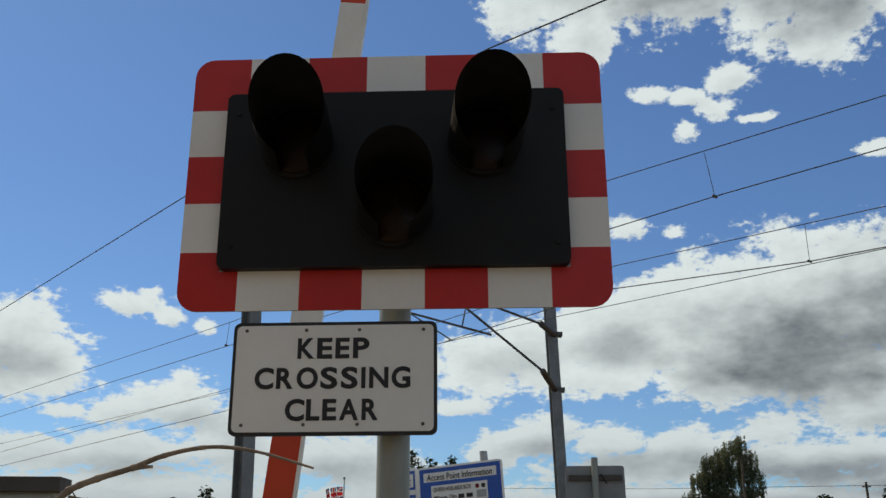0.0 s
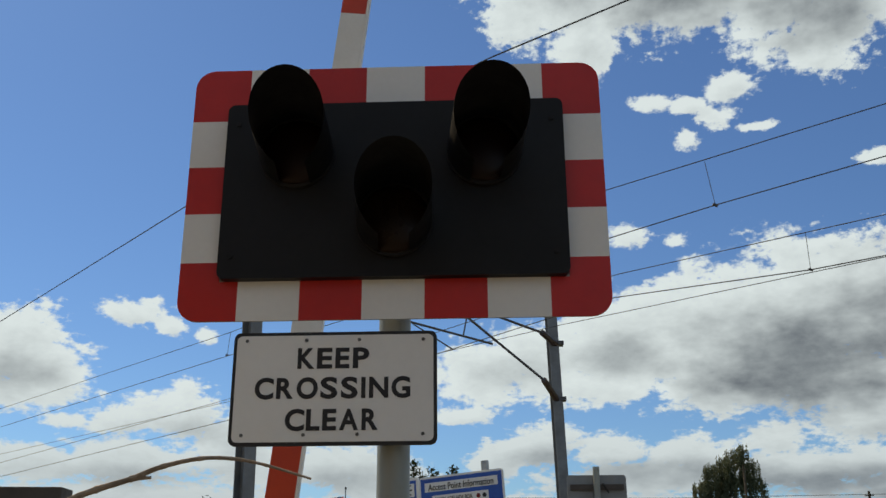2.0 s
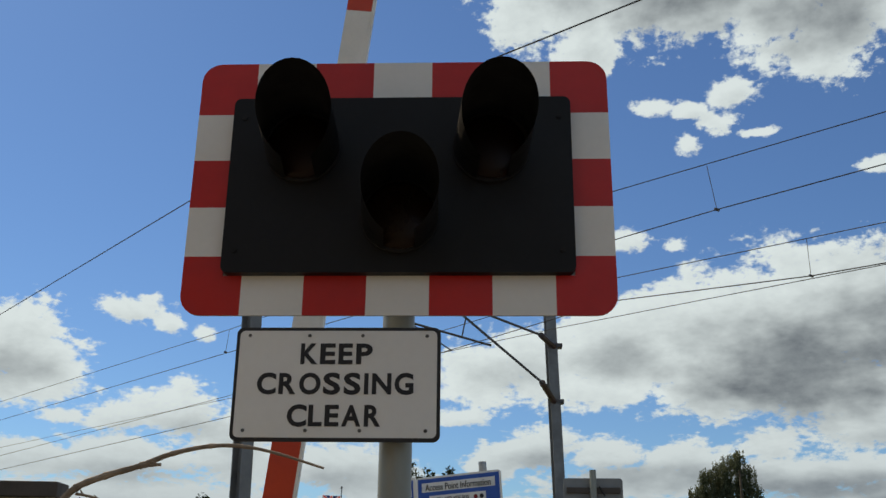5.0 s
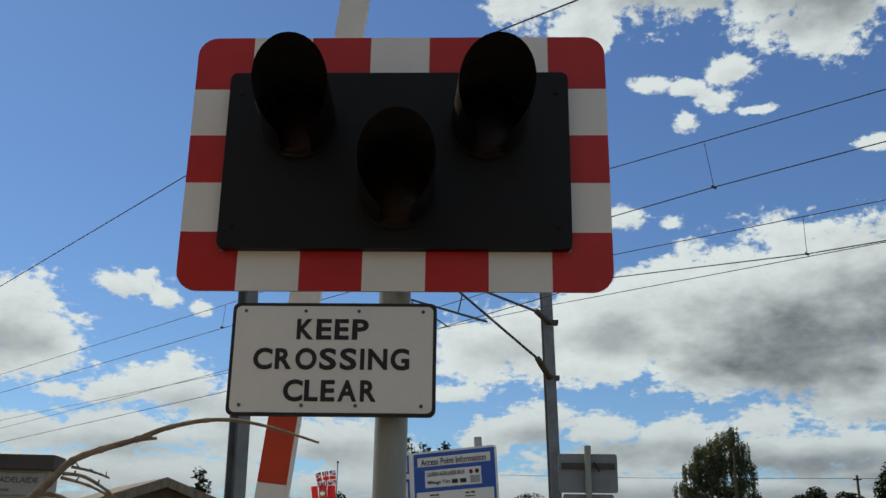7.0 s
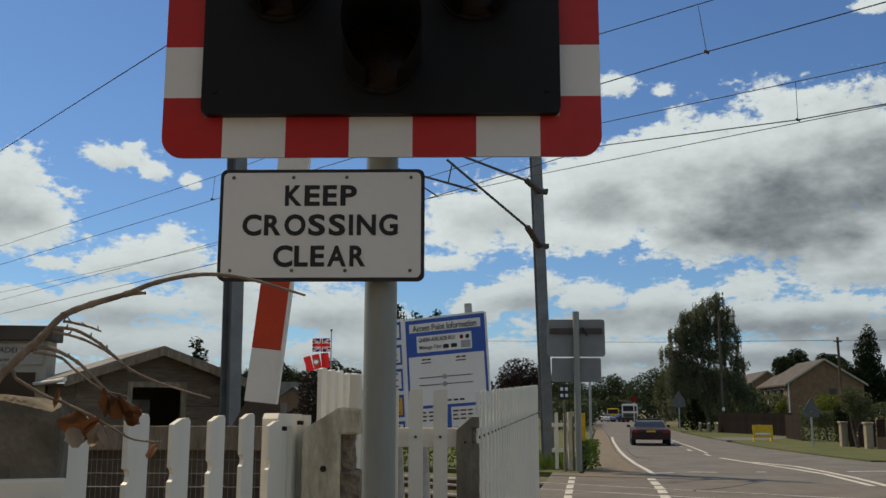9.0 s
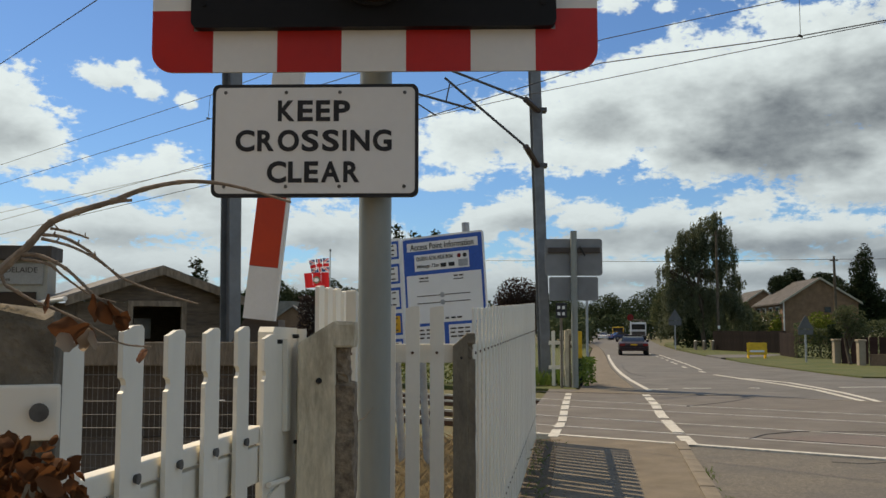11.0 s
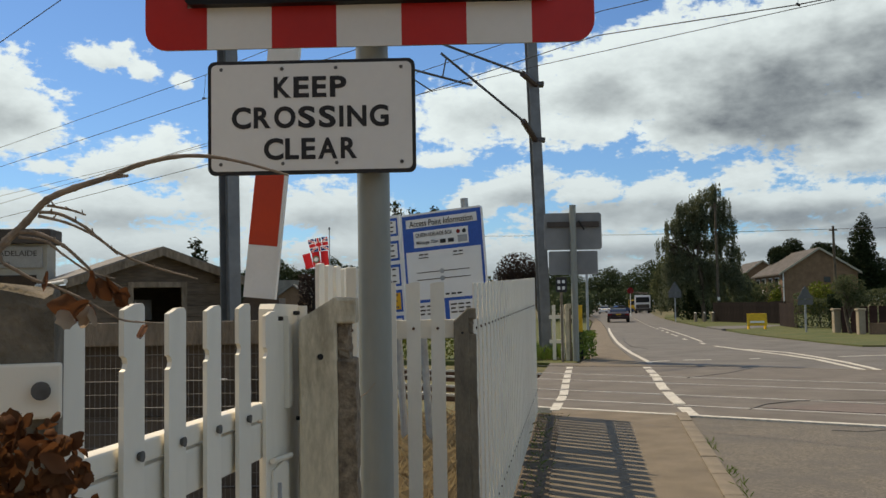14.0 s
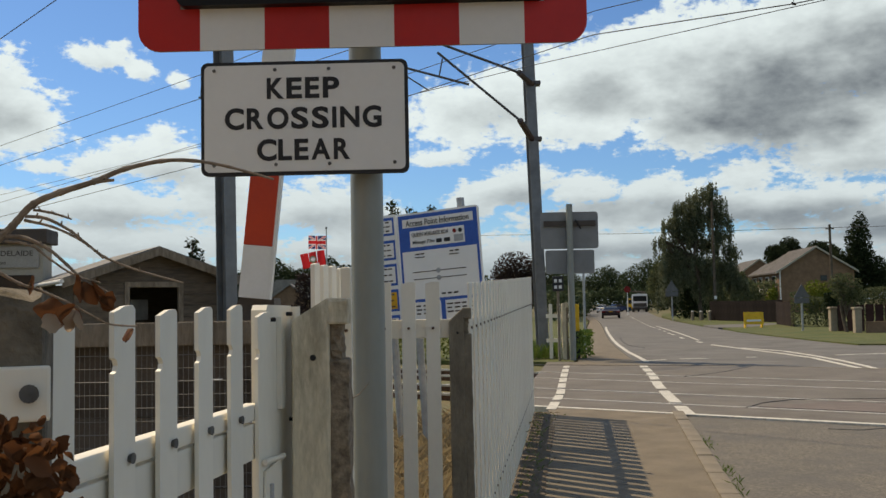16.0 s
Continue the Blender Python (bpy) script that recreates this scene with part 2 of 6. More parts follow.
M_KERB = mat("kerb concrete", (0.225, 0.19, 0.145), (0.165, 0.142, 0.11), 4, 0.9, bump=0.4, dirt=(0.18, 0.16, 0.13), dirt_amt=0.5)
M_GROUND = mat("earth and grass", (0.10, 0.105, 0.045), (0.145, 0.115, 0.06), 0.6, 1.0, bump=0.6, fine=30)
M_GRASS = mat("verge grass", (0.055, 0.078, 0.018), (0.105, 0.105, 0.035), 0.7, 1.0, bump=0.6, fine=25)
M_BALLAST = mat("ballast", (0.25, 0.21, 0.165), (0.13, 0.105, 0.085), 14, 1.0, bump=1.0, fine=24)
M_STEEL_RAIL = mat("rail steel", (0.66, 0.61, 0.54), (0.50, 0.45, 0.39), 6, 0.4, 0.3, 0.1)
M_BOLT = mat("dull bolt steel", (0.13, 0.13, 0.125), (0.08, 0.075, 0.07), 40, 0.6, 0.3, 0.1)
M_TAR = mat("tar seal", (0.075, 0.07, 0.065), (0.055, 0.052, 0.049), 9, 0.7, bump=0.3)
M_MAST = mat("dull mast steel", (0.20, 0.215, 0.225), (0.15, 0.16, 0.17), 3, 0.6, 0.3, 0.03, grain=0.03)
M_BACK = mat("grey plate back", (0.225, 0.23, 0.23), (0.19, 0.195, 0.195), 2, 0.6, 0.1, 0.02, grain=0.02)
M_STONE = mat("mossy old post", (0.20, 0.165, 0.12), (0.085, 0.07, 0.05), 16, 0.95, bump=0.9, fine=120, dirt=(0.055, 0.05, 0.032), dirt_amt=0.6, dlo=0.48, dhi=0.62)
M_SOIL = mat("bare soil", (0.085, 0.065, 0.045), (0.13, 0.10, 0.07), 12, 1.0, bump=1.0, fine=60)
M_RUST = mat("rusty rail web", (0.16, 0.08, 0.045), (0.10, 0.055, 0.035), 12, 0.9, 0.2)
M_WHITE = mat("white paint", (0.78, 0.735, 0.63), (0.735, 0.69, 0.585), 3, 0.45, bump=0.03, dirt=(0.5, 0.47, 0.40), dirt_amt=0.28, vary=0.04, grain=0.02, stretch=(1, 1, 0.4))
M_CONC = mat("weathered concrete", (0.70, 0.615, 0.455), (0.54, 0.465, 0.335), 9, 0.95, bump=0.4, fine=110, dirt=(0.2, 0.165, 0.11), dirt_amt=0.6, stretch=(1, 1, 0.3), dscale=8, dlo=0.47, dhi=0.6)
# darker tones than M_CONC, for the fence corner post alone
M_CONC_D = mat("darker concrete", (0.24, 0.205, 0.15), (0.13, 0.112, 0.085), 8, 0.95, bump=0.5, fine=110, dirt=(0.08, 0.07, 0.05), dirt_amt=0.7, stretch=(1, 1, 0.4))
M_GALV = mat("galvanised steel", (0.40, 0.42, 0.43), (0.30, 0.32, 0.335), 9, 0.5, 0.35, 0.05, dirt=(0.22, 0.22, 0.21), dirt_amt=0.4, grain=0.04)
M_POLE = mat("grey painted pole", (0.275, 0.285, 0.255), (0.235, 0.245, 0.22), 6, 0.42, 0.1, 0.05, dirt=(0.22, 0.22, 0.20), dirt_amt=0.45, stretch=(1, 1, 0.35), grain=0.03)
M_RED = mat("red reflective sheet", (0.52, 0.022, 0.02), (0.44, 0.018, 0.018), 5, 0.38, bump=0.015, vary=0.05, grain=0.02)
M_SHEET = mat("white reflective sheet", (0.72, 0.71, 0.68), (0.69, 0.68, 0.65), 3, 0.38, bump=0.015, dirt=(0.55, 0.53, 0.48), dirt_amt=0.2, grain=0.015)
M_BLACK = mat("black panel", (0.0072, 0.0072, 0.008), (0.0056, 0.0056, 0.006), 3, 0.5, bump=0.03, spec=0.25)
M_HOOD = mat("matt black hood", (0.02, 0.019, 0.02), (0.014, 0.0135, 0.014), 9, 0.75, bump=0.05, spec=0.2)
M_LENS_R = mat("dark red lens", (0.010, 0.002, 0.0015), None, 6, 0.3, bump=0.0, spec=0.2)
M_LENS_A = mat("dark amber lens", (0.016, 0.006, 0.002), None, 6, 0.3, bump=0.0, spec=0.2)
M_INK = mat("black lettering", (0.018, 0.018, 0.02), None, 8, 0.5, bump=0.0)
M_BLUE = mat("blue sign sheet", (0.014, 0.095, 0.42), (0.012, 0.08, 0.36), 3, 0.4, bump=0.02)
M_BOARD = mat("white sign sheet", (0.74, 0.75, 0.74), (0.70, 0.71, 0.70), 3, 0.4, bump=0.0, grain=0.015)
M_SIGNW = mat("weathered sign board", (0.36, 0.35, 0.32), (0.31, 0.30, 0.275), 5, 0.6, bump=0.02)
M_ORANGE = mat("yellow notice", (0.75, 0.40, 0.02), None, 6, 0.5, bump=0.02)
M_YELLOW = mat("yellow plastic", (0.78, 0.47, 0.02), (0.62, 0.36, 0.02), 6, 0.5, bump=0.02)
M_WIRE = mat("dark wire", (0.10, 0.10, 0.105), None, 6, 0.6, 0.5, 0.0)
M_INSUL = mat("brown insulator", (0.06, 0.035, 0.03), None, 12, 0.3, bump=0.0)
M_BARRIER_R = mat("barrier red", (0.58, 0.055, 0.02), (0.50, 0.045, 0.02), 4, 0.45, bump=0.01, grain=0.02)
M_BARRIER_W = mat("barrier white", (0.76, 0.74, 0.70), (0.68, 0.66, 0.61), 3, 0.45, bump=0.01, dirt=(0.5, 0.48, 0.43), dirt_amt=0.3, grain=0.02)
M_TIMBER = mat("grey weathered timber", (0.27, 0.225, 0.175), (0.16, 0.132, 0.10), 9, 0.9, bump=0.8, fine=60, stretch=(2.2, 2.2, 0.5), vary=0.15, dirt=(0.07, 0.06, 0.045), dirt_amt=0.7)
M_SHED = mat("shed boards", (0.15, 0.122, 0.094), (0.10, 0.08, 0.062), 5, 0.9, bump=0.4, fine=40, stretch=(1, 6, 6), vary=0.2)
M_FELT = mat("roof felt", (0.24, 0.23, 0.215), (0.17, 0.162, 0.15), 3, 0.9, bump=0.4)
M_DARK = mat("dark interior", (0.02, 0.019, 0.018), None, 3, 0.8, bump=0.0)
M_BARK = mat("dry bark", (0.30, 0.235, 0.175), (0.17, 0.13, 0.095), 70, 0.85, bump=0.6, fine=300)
M_TRUNK = mat("tree bark", (0.12, 0.095, 0.07), (0.07, 0.055, 0.04), 4, 0.95, bump=0.8, fine=30)
M_BRICK = mat("buff brick", (0.25, 0.155, 0.095), (0.18, 0.11, 0.07), 2, 0.9, bump=0.3, fine=12)
M_TILE = mat("roof tiles", (0.11, 0.10, 0.092), (0.075, 0.068, 0.062), 1.5, 0.9, bump=0.4, fine=8)
M_RENDER = mat("beige cladding", (0.42, 0.39, 0.32), (0.36, 0.335, 0.275), 3, 0.8, bump=0.1)
M_FASCIA = mat("brown fascia", (0.075, 0.06, 0.05), None, 4, 0.7, bump=0.1)
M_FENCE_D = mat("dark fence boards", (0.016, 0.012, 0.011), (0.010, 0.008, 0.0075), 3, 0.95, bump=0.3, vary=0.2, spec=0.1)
M_CAR = mat("dark red car paint", (0.03, 0.012, 0.012), None, 2, 0.4, 0.0, 0.0, spec=0.3)
M_CARW = mat("white car paint", (0.75, 0.75, 0.74), None, 2, 0.25, 0.0, 0.0, spec=0.6)
M_CARB = mat("blue car paint", (0.05, 0.09, 0.22), None, 2, 0.25, 0.2, 0.0, spec=0.6)
M_PANEL = mat("brown stained boards", (0.035, 0.026, 0.022), (0.024, 0.018, 0.016), 3, 0.95, bump=0.3, vary=0.15, spec=0.1)
M_TYRE = mat("tyre", (0.02, 0.02, 0.02), None, 9, 0.9, bump=0.1)
M_GLASSD = mat("tinted glass", (0.02, 0.022, 0.024), None, 2, 0.1, 0.0, 0.0, spec=0.45)
M_TAIL = mat("tail lamp", (0.22, 0.012, 0.01), None, 3, 0.2, bump=0.0)


def leaf_mat(name, c1, c2, trans=0.25):
    m = bpy.data.materials.new(name)
    m.use_nodes = True
    t = m.node_tree
    b = t.nodes["Principled BSDF"]
    ge = nd(t, "ShaderNodeNewGeometry")
    mx = nd(t, "ShaderNodeMix", ins={0: ge.outputs["Random Per Island"]})
    mx.data_type = "RGBA"
    mx.inputs[6].default_value, mx.inputs[7].default_value = (*c1, 1), (*c2, 1)
    t.links.new(mx.outputs[2], b.inputs["Base Color"])
    b.inputs["Roughness"].default_value = 0.7
    b.inputs["Specular IOR Level"].default_value = 0.08
    tr = nd(t, "ShaderNodeBsdfTranslucent", ins={0: mx.outputs[2]})
    sh = nd(t, "ShaderNodeMixShader", ins={0: trans, 1: b.outputs[0], 2: tr.outputs[0]})
    t.links.new(sh.outputs[0], t.nodes["Material Output"].inputs[0])
    return m


M_LEAF = leaf_mat("foliage", (0.06, 0.078, 0.036), (0.125, 0.14, 0.075), 0.45)
M_LEAF_S = leaf_mat("silvery birch foliage", (0.085, 0.105, 0.06), (0.17, 0.185, 0.12), 0.5)
M_LEAF_D = leaf_mat("dark foliage", (0.016, 0.027, 0.012), (0.036, 0.05, 0.022), 0.15)
M_LEAF_Y = leaf_mat("yellow green foliage", (0.10, 0.13, 0.02), (0.17, 0.19, 0.03), 0.2)
M_LEAF_F = leaf_mat("hazy far foliage", (0.036, 0.055, 0.026), (0.07, 0.09, 0.045), 0.2)
M_LEAF_P = leaf_mat("purple foliage", (0.03, 0.02, 0.02), (0.05, 0.034, 0.027), 0.15)
M_LEAF_C = leaf_mat("dark rotting leaf", (0.014, 0.008, 0.005), (0.21, 0.085, 0.034), 0.4)
M_LEAF_B = leaf_mat("dead beech leaf", (0.055, 0.02, 0.009), (0.19, 0.08, 0.036), 0.25)
M_LEAF_T = leaf_mat("pale dry leaf", (0.30, 0.21, 0.14), (0.45, 0.36, 0.27), 0.4)
M_STRAW = leaf_mat("dry grass blades", (0.42, 0.335, 0.20), (0.24, 0.185, 0.115), 0.3)
M_BLADE = leaf_mat("green grass blades", (0.10, 0.17, 0.03), (0.17, 0.22, 0.06), 0.3)


# ---- builders ----
def bm_box(bm, x0, y0, z0, x1, y1, z1, bevel=0.0, m=None):
    r = bmesh.ops.create_cube(bm, size=1.0, matrix=Matrix.Translation(((x0 + x1) / 2, (y0 + y1) / 2, (z0 + z1) / 2)) @ Matrix.Diagonal((x1 - x0, y1 - y0, z1 - z0, 1)))
    vs = r["verts"]
    if bevel:
        es = list({e for v in vs for e in v.link_edges})
        vs = list({v for f in bmesh.ops.bevel(bm, geom=es, offset=bevel, segments=2, affect="EDGES", profile=0.6)["faces"] for v in f.verts} | {v for v in vs if v.is_valid})
    if m is not None:
        bmesh.ops.transform(bm, matrix=m, verts=[v for v in vs if v.is_valid])
    return vs


def box(*a, bevel=0.0, m=None):
    bm = bmesh.new()
    bm_box(bm, *a, bevel=bevel, m=m)
    return bm


def bm_tube(bm, p, q, r1, r2=None, seg=12, caps=True):
    p, q = Vector(p), Vector(q)
    d = q - p
    m = Matrix.Translation((p + q) / 2) @ d.to_track_quat("Z", "Y").to_matrix().to_4x4()
    return bmesh.ops.create_cone(bm, cap_ends=caps, segments=seg, radius1=r1, radius2=r1 if r2 is None else r2, depth=d.length, matrix=m)["verts"]


def tube(p, q, r1, r2=None, seg=12):
    bm = bmesh.new()
    bm_tube(bm, p, q, r1, r2, seg)
    return bm


def prism(pts, y0, y1):
    """An outline in x and z, drawn out from y0 to y1."""
    bm = bmesh.new()
    a = [bm.verts.new((x, y0, z)) for x, z in pts]
    b = [bm.verts.new((x, y1, z)) for x, z in pts]
    bm.faces.new(a)
    bm.faces.new(b[::-1])
    for i in range(len(pts)):
        j = (i + 1) % len(pts)
        bm.faces.new((a[j], a[i], b[i], b[j]))
    bmesh.ops.recalc_face_normals(bm, faces=bm.faces)
    return bm


def slab(pts, z0, z1):
    """A plan outline drawn up from z0 to z1."""
    bm = bmesh.new()
    a = [bm.verts.new((x, y, z0)) for x, y in pts]
    b = [bm.verts.new((x, y, z1)) for x, y in pts]
    bm.faces.new(a[::-1])
    bm.faces.new(b)
    for i in range(len(pts)):
        j = (i + 1) % len(pts)
        bm.faces.new((a[i], a[j], b[j], b[i]))
    bmesh.ops.recalc_face_normals(bm, faces=bm.faces)
    return bm


def mesh_of(name, bm, material, smooth=False):
    me = bpy.data.meshes.new(name)
    bm.to_mesh(me)
    bm.free()
    me.materials.append(material)
    if smooth:
        for p in me.polygons:
            p.use_smooth = True
        me.set_sharp_from_angle(angle=radians(40))
    return me


def part(name, bm, material, parent, label="", smooth=False):
    ob = new(name, mesh_of(name, bm, material, smooth))
    ob.parent = parent
    if label:
        tagged(ob, label)
    return ob


def share(name, me, parent, m):
    ob = new(name, me)
    ob.parent = parent
    ob.matrix_basis = m
    return ob


def thing(name, label, category, m=None, group="", kind=""):
    ob = new(name)
    ob.empty_display_size = 0.1
    if m is not None:
        ob.matrix_basis = m
    return tagged(ob, label, category, group, kind)


def solo(name, bm, material, label, category, m=None, group="", kind="", smooth=False):
    ob = new(name, mesh_of(name, bm, material, smooth))
    if m is not None:
        ob.matrix_basis = m
    return tagged(ob, label, category, group, kind)


def text_bm(body, size, spacing=1.0, bold=0.0):
    """Letters of the built-in font as a flat raised mesh in the x, z plane, facing -y."""
    cu = bpy.data.curves.new("letters", "FONT")
    cu.body, cu.size, cu.align_x, cu.align_y, cu.extrude, cu.offset, cu.space_character = body, size, "CENTER", "CENTER", 0.0006, bold, spacing
    cu.resolution_u = 4
    ob = new("letters", cu)
    dg = bpy.context.evaluated_depsgraph_get()
    me = bpy.data.meshes.new_from_object(ob.evaluated_get(dg))
    bpy.data.objects.remove(ob)
    bpy.data.curves.remove(cu)
    bm = bmesh.new()
    bm.from_mesh(me)
    bpy.data.meshes.remove(me)
    bmesh.ops.transform(bm, matrix=Matrix.Rotation(radians(90), 4, "X"), verts=bm.verts)
    return bm


def rounded(w, h, r, seg=6):
    pts = []
    for cx, cz, a0 in ((w / 2 - r, h / 2 - r, 0), (-w / 2 + r, h / 2 - r, 90), (-w / 2 + r, -h / 2 + r, 180), (w / 2 - r, -h / 2 + r, 270)):
        for i in range(seg + 1):
            a = radians(a0 + 90 * i / seg)
            pts.append((cx + r * math.cos(a), cz + r * math.sin(a)))
    return pts


def mesh_tris(name, verts, faces, material):
    me = bpy.data.meshes.new(name)
    me.from_pydata(verts, [], faces)
    me.materials.append(material)
    return me


def leaf_cloud(rng, blobs, count, size, droop=0.0):
    """Small leaf clumps scattered in the shells of ellipsoids (centre, radii)."""
    V, F = [], []
    vol = [b[1][0] * b[1][1] * b[1][2] for b in blobs]
    tot = sum(vol)
    for (c, r), vv in zip(blobs, vol):
        for _ in range(int(count * vv / tot) + 8):
            d = Vector((rng.gauss(0, 1), rng.gauss(0, 1), rng.gauss(0, 1))).normalized() * (rng.random() ** 0.45)
            p = Vector((c[0] + d.x * r[0], c[1] + d.y * r[1], c[2] + d.z * r[2]))
            s = size * rng.uniform(0.5, 1.4)
            u = Vector((rng.gauss(0, 1), rng.gauss(0, 1), rng.gauss(0, 0.7) - droop)).normalized()
            w = u.cross(Vector((rng.gauss(0, 1), rng.gauss(0, 1), rng.gauss(0, 1)))).normalized()
            i = len(V)
            V += [tuple(p - u * s), tuple(p + w * s * 0.42), tuple(p + u * s), tuple(p - w * s * 0.42)]
            F.append((i, i + 1, i + 2, i + 3))
    return V, F


def tree(name, label, base, trunk_h, trunk_r, blobs, count, size, leaf, droop=0.0, seed=1, limbs=7, category="tree", group=""):
    rng = random.Random(seed)
    t = thing(name, label, category, Matrix.Translation(base), group)
    bm = bmesh.new()
    p = Vector((0, 0, 0))
    r = trunk_r
    for i in range(4):
        q = p + Vector((rng.uniform(-0.06, 0.06) * trunk_h, rng.uniform(-0.06, 0.06) * trunk_h, trunk_h / 4))
        bm_tube(bm, p, q, r, r * 0.8, 8)
        p, r = q, r * 0.8
    part("trunk", bm, M_TRUNK, t)
    for i in range(limbs):
        c, rr = blobs[i % len(blobs)]
        a = Vector((0, 0, trunk_h * rng.uniform(0.45, 1.0)))
        e = Vector(c) + Vector((rng.uniform(-0.5, 0.5) * rr[0], rng.uniform(-0.5, 0.5) * rr[1], rng.uniform(-0.2, 0.6) * rr[2]))
        bm = bmesh.new()
        mid = a.lerp(e, 0.5) + Vector((0, 0, 0.08 * (e - a).length))
        bm_tube(bm, a, mid, trunk_r * 0.45, trunk_r * 0.28, 6)
        bm_tube(bm, mid, e, trunk_r * 0.28, trunk_r * 0.08, 6)
        part("limb", bm, M_TRUNK, t)
    V, F = leaf_cloud(rng, blobs, count, size, droop)
    cr = new("crown", mesh_tris("crown", V, F, leaf))
    cr.parent = t
    return t


# ---- ground ----
M_SAND = mat("sandy gravel", (0.52, 0.42, 0.29), (0.42, 0.335, 0.23), 3, 0.95, bump=0.6, fine=40)
AX = 0.122                                            # the boundary line runs x = -0.32 + 0.122 y
def fence_x(y):
    return -0.32 + AX * y


solo("ground", slab([(-900, -300), (900, -300), (900, 1800), (-900, 1800)], -0.6, -0.12), M_GROUND, "rough grass and bare earth ground to the horizon", "ground", kind="structure")
K = 0.158                                             # the street's lean to the right


def kx(y):
    return 1.15 + K * y


# railway: origin on the line of sight, direction and normal
TD, TN = Vector((0.823, -0.568, 0)), Vector((0.568, 0.823, 0))


def rail_pt(s, n, z=0.0):
    p = TD * s + TN * n
    return (p.x, p.y, z)


road_near = [(kx(-30), -30), (kx(-30) + 9, -30), (13, 5.6), (kx(12.3), 12.4)]
solo("road_near", slab(road_near, -0.3, -0.018), M_GRAVEL_ROAD, "worn grey asphalt road with loose grit before the crossing", "road", kind="structure")
solo("road_far", slab([(4.3, 21.0), (40, -3.5), (34, 22), (13.6, 29.6), (12.75, 34), (12.9, 40), (13.3, 45), (14.3, 55), (16.6, 73), (20.0, 95), (24.2, 119), (31.2, 158), (50, 260), (34.5, 260), (20.2, 151), (15.4, 110), (11.6, 78), (9.75, 63.8), (8.4, 54), (6.8, 42.8), (5.92, 36), (5.34, 31), (4.73, 25.2), (4.5, 23)], -0.3, -0.02), M_ASPHALT, "grey asphalt road leading away past the houses", "road", kind="structure")
solo("pavement_near", slab([(fence_x(-12) - 1.5, -12), (kx(-12) - 0.14, -12), (kx(12.5) - 0.14, 12.5), (1.45, 13.5), (fence_x(12.8) + 0.15, 12.8), (fence_x(2) + 0.1, 2), (fence_x(2) - 1.2, 1.2)], -0.3, 0.0), M_PAVE, "brownish asphalt footway beside the picket fence", "pavement", kind="structure")
solo("pavement_far", slab([(2.6, 22.6), (4.55, 21.9), (4.5, 23.0), (4.69, 25.2), (5.3, 31), (5.88, 36), (6.78, 42.8), (8.36, 54), (9.7, 63.8), (11.55, 78), (15.35, 110), (14.6, 110), (10.9, 78), (8.5, 61.5), (5.6, 41), (4.0, 29), (3.1, 23.5)], -0.3, 0.003), M_PAVE, "brownish asphalt footway beyond the crossing", "pavement", kind="structure")

kerb = thing("kerb", "weathered concrete kerb between footway and road", "kerb", kind="structure")
kme = mesh_of("kerb_stone", box(-0.075, -0.45, -0.25, 0.075, 0.45, 0.012, bevel=0.012), M_KERB)
for i in range(17):
    y = -2.4 + i * 0.915
    share("kerb_stone", kme, kerb, pose(kx(y) - 0.06, y, random.uniform(-0.004, 0.004), 0, 0, -math.degrees(math.atan(K))))

# unseen pale gravel, added so that sunlit ground throws warm fill light forward
solo("forecourt", slab([(-40, -60), (40, -60), (40, -12.1), (-40, -12.1)], -0.3, -0.03), M_SAND, "unseen pale sandy gravel added behind the footway for warm bounce light", "gravel", kind="structure")
solo("forecourt_side", slab([(-14, -12), (fence_x(-12) - 1.6, -12), (fence_x(-1) - 1.6, -0.6), (-14, -0.6)], -0.3, -0.03), M_SAND, "unseen pale sandy gravel added beside the footway for warm bounce light", "gravel", kind="structure")

# crossing deck between the footways
deck = thing("crossing_deck", "grey rubber and asphalt crossing deck with steel rails flush in it", "level crossing", kind="structure")
G0, G1 = 12.06, 21.2
tracks = [13.81, 17.25]
edges = [G0]
for n in tracks:
    edges += [n - 0.7175 - 0.05, n - 0.7175 + 0.04, n + 0.7175 - 0.04, n + 0.7175 + 0.05]
edges.append(G1)
SB = 24.0


def deck_end(n):
    return -7.0 - 0.5 * (n - 11.8)


for i in range(0, len(edges), 2):
    a, b = edges[i], edges[i + 1]
    part("deck_panel", slab([rail_pt(deck_end(a), a)[:2], rail_pt(SB, a)[:2], rail_pt(SB, b)[:2], rail_pt(deck_end(b), b)[:2]], -0.3, -0.004 if i in (2, 6) else 0.0), M_DECK, deck)
part("edge_beam", slab([rail_pt(-6.9, G0 - 0.13)[:2], rail_pt(SB, G0 - 0.13)[:2], rail_pt(SB, G0 - 0.004)[:2], rail_pt(-6.9, G0 - 0.004)[:2]], -0.3, 0.006), M_LINE, deck, "pale edge beam")
part("far_edge_beam", slab([rail_pt(-11.4, G1 + 0.004)[:2], rail_pt(SB, G1 + 0.004)[:2], rail_pt(SB, G1 + 0.12)[:2], rail_pt(-11.4, G1 + 0.12)[:2]], -0.3, 0.004), M_KERB, deck)

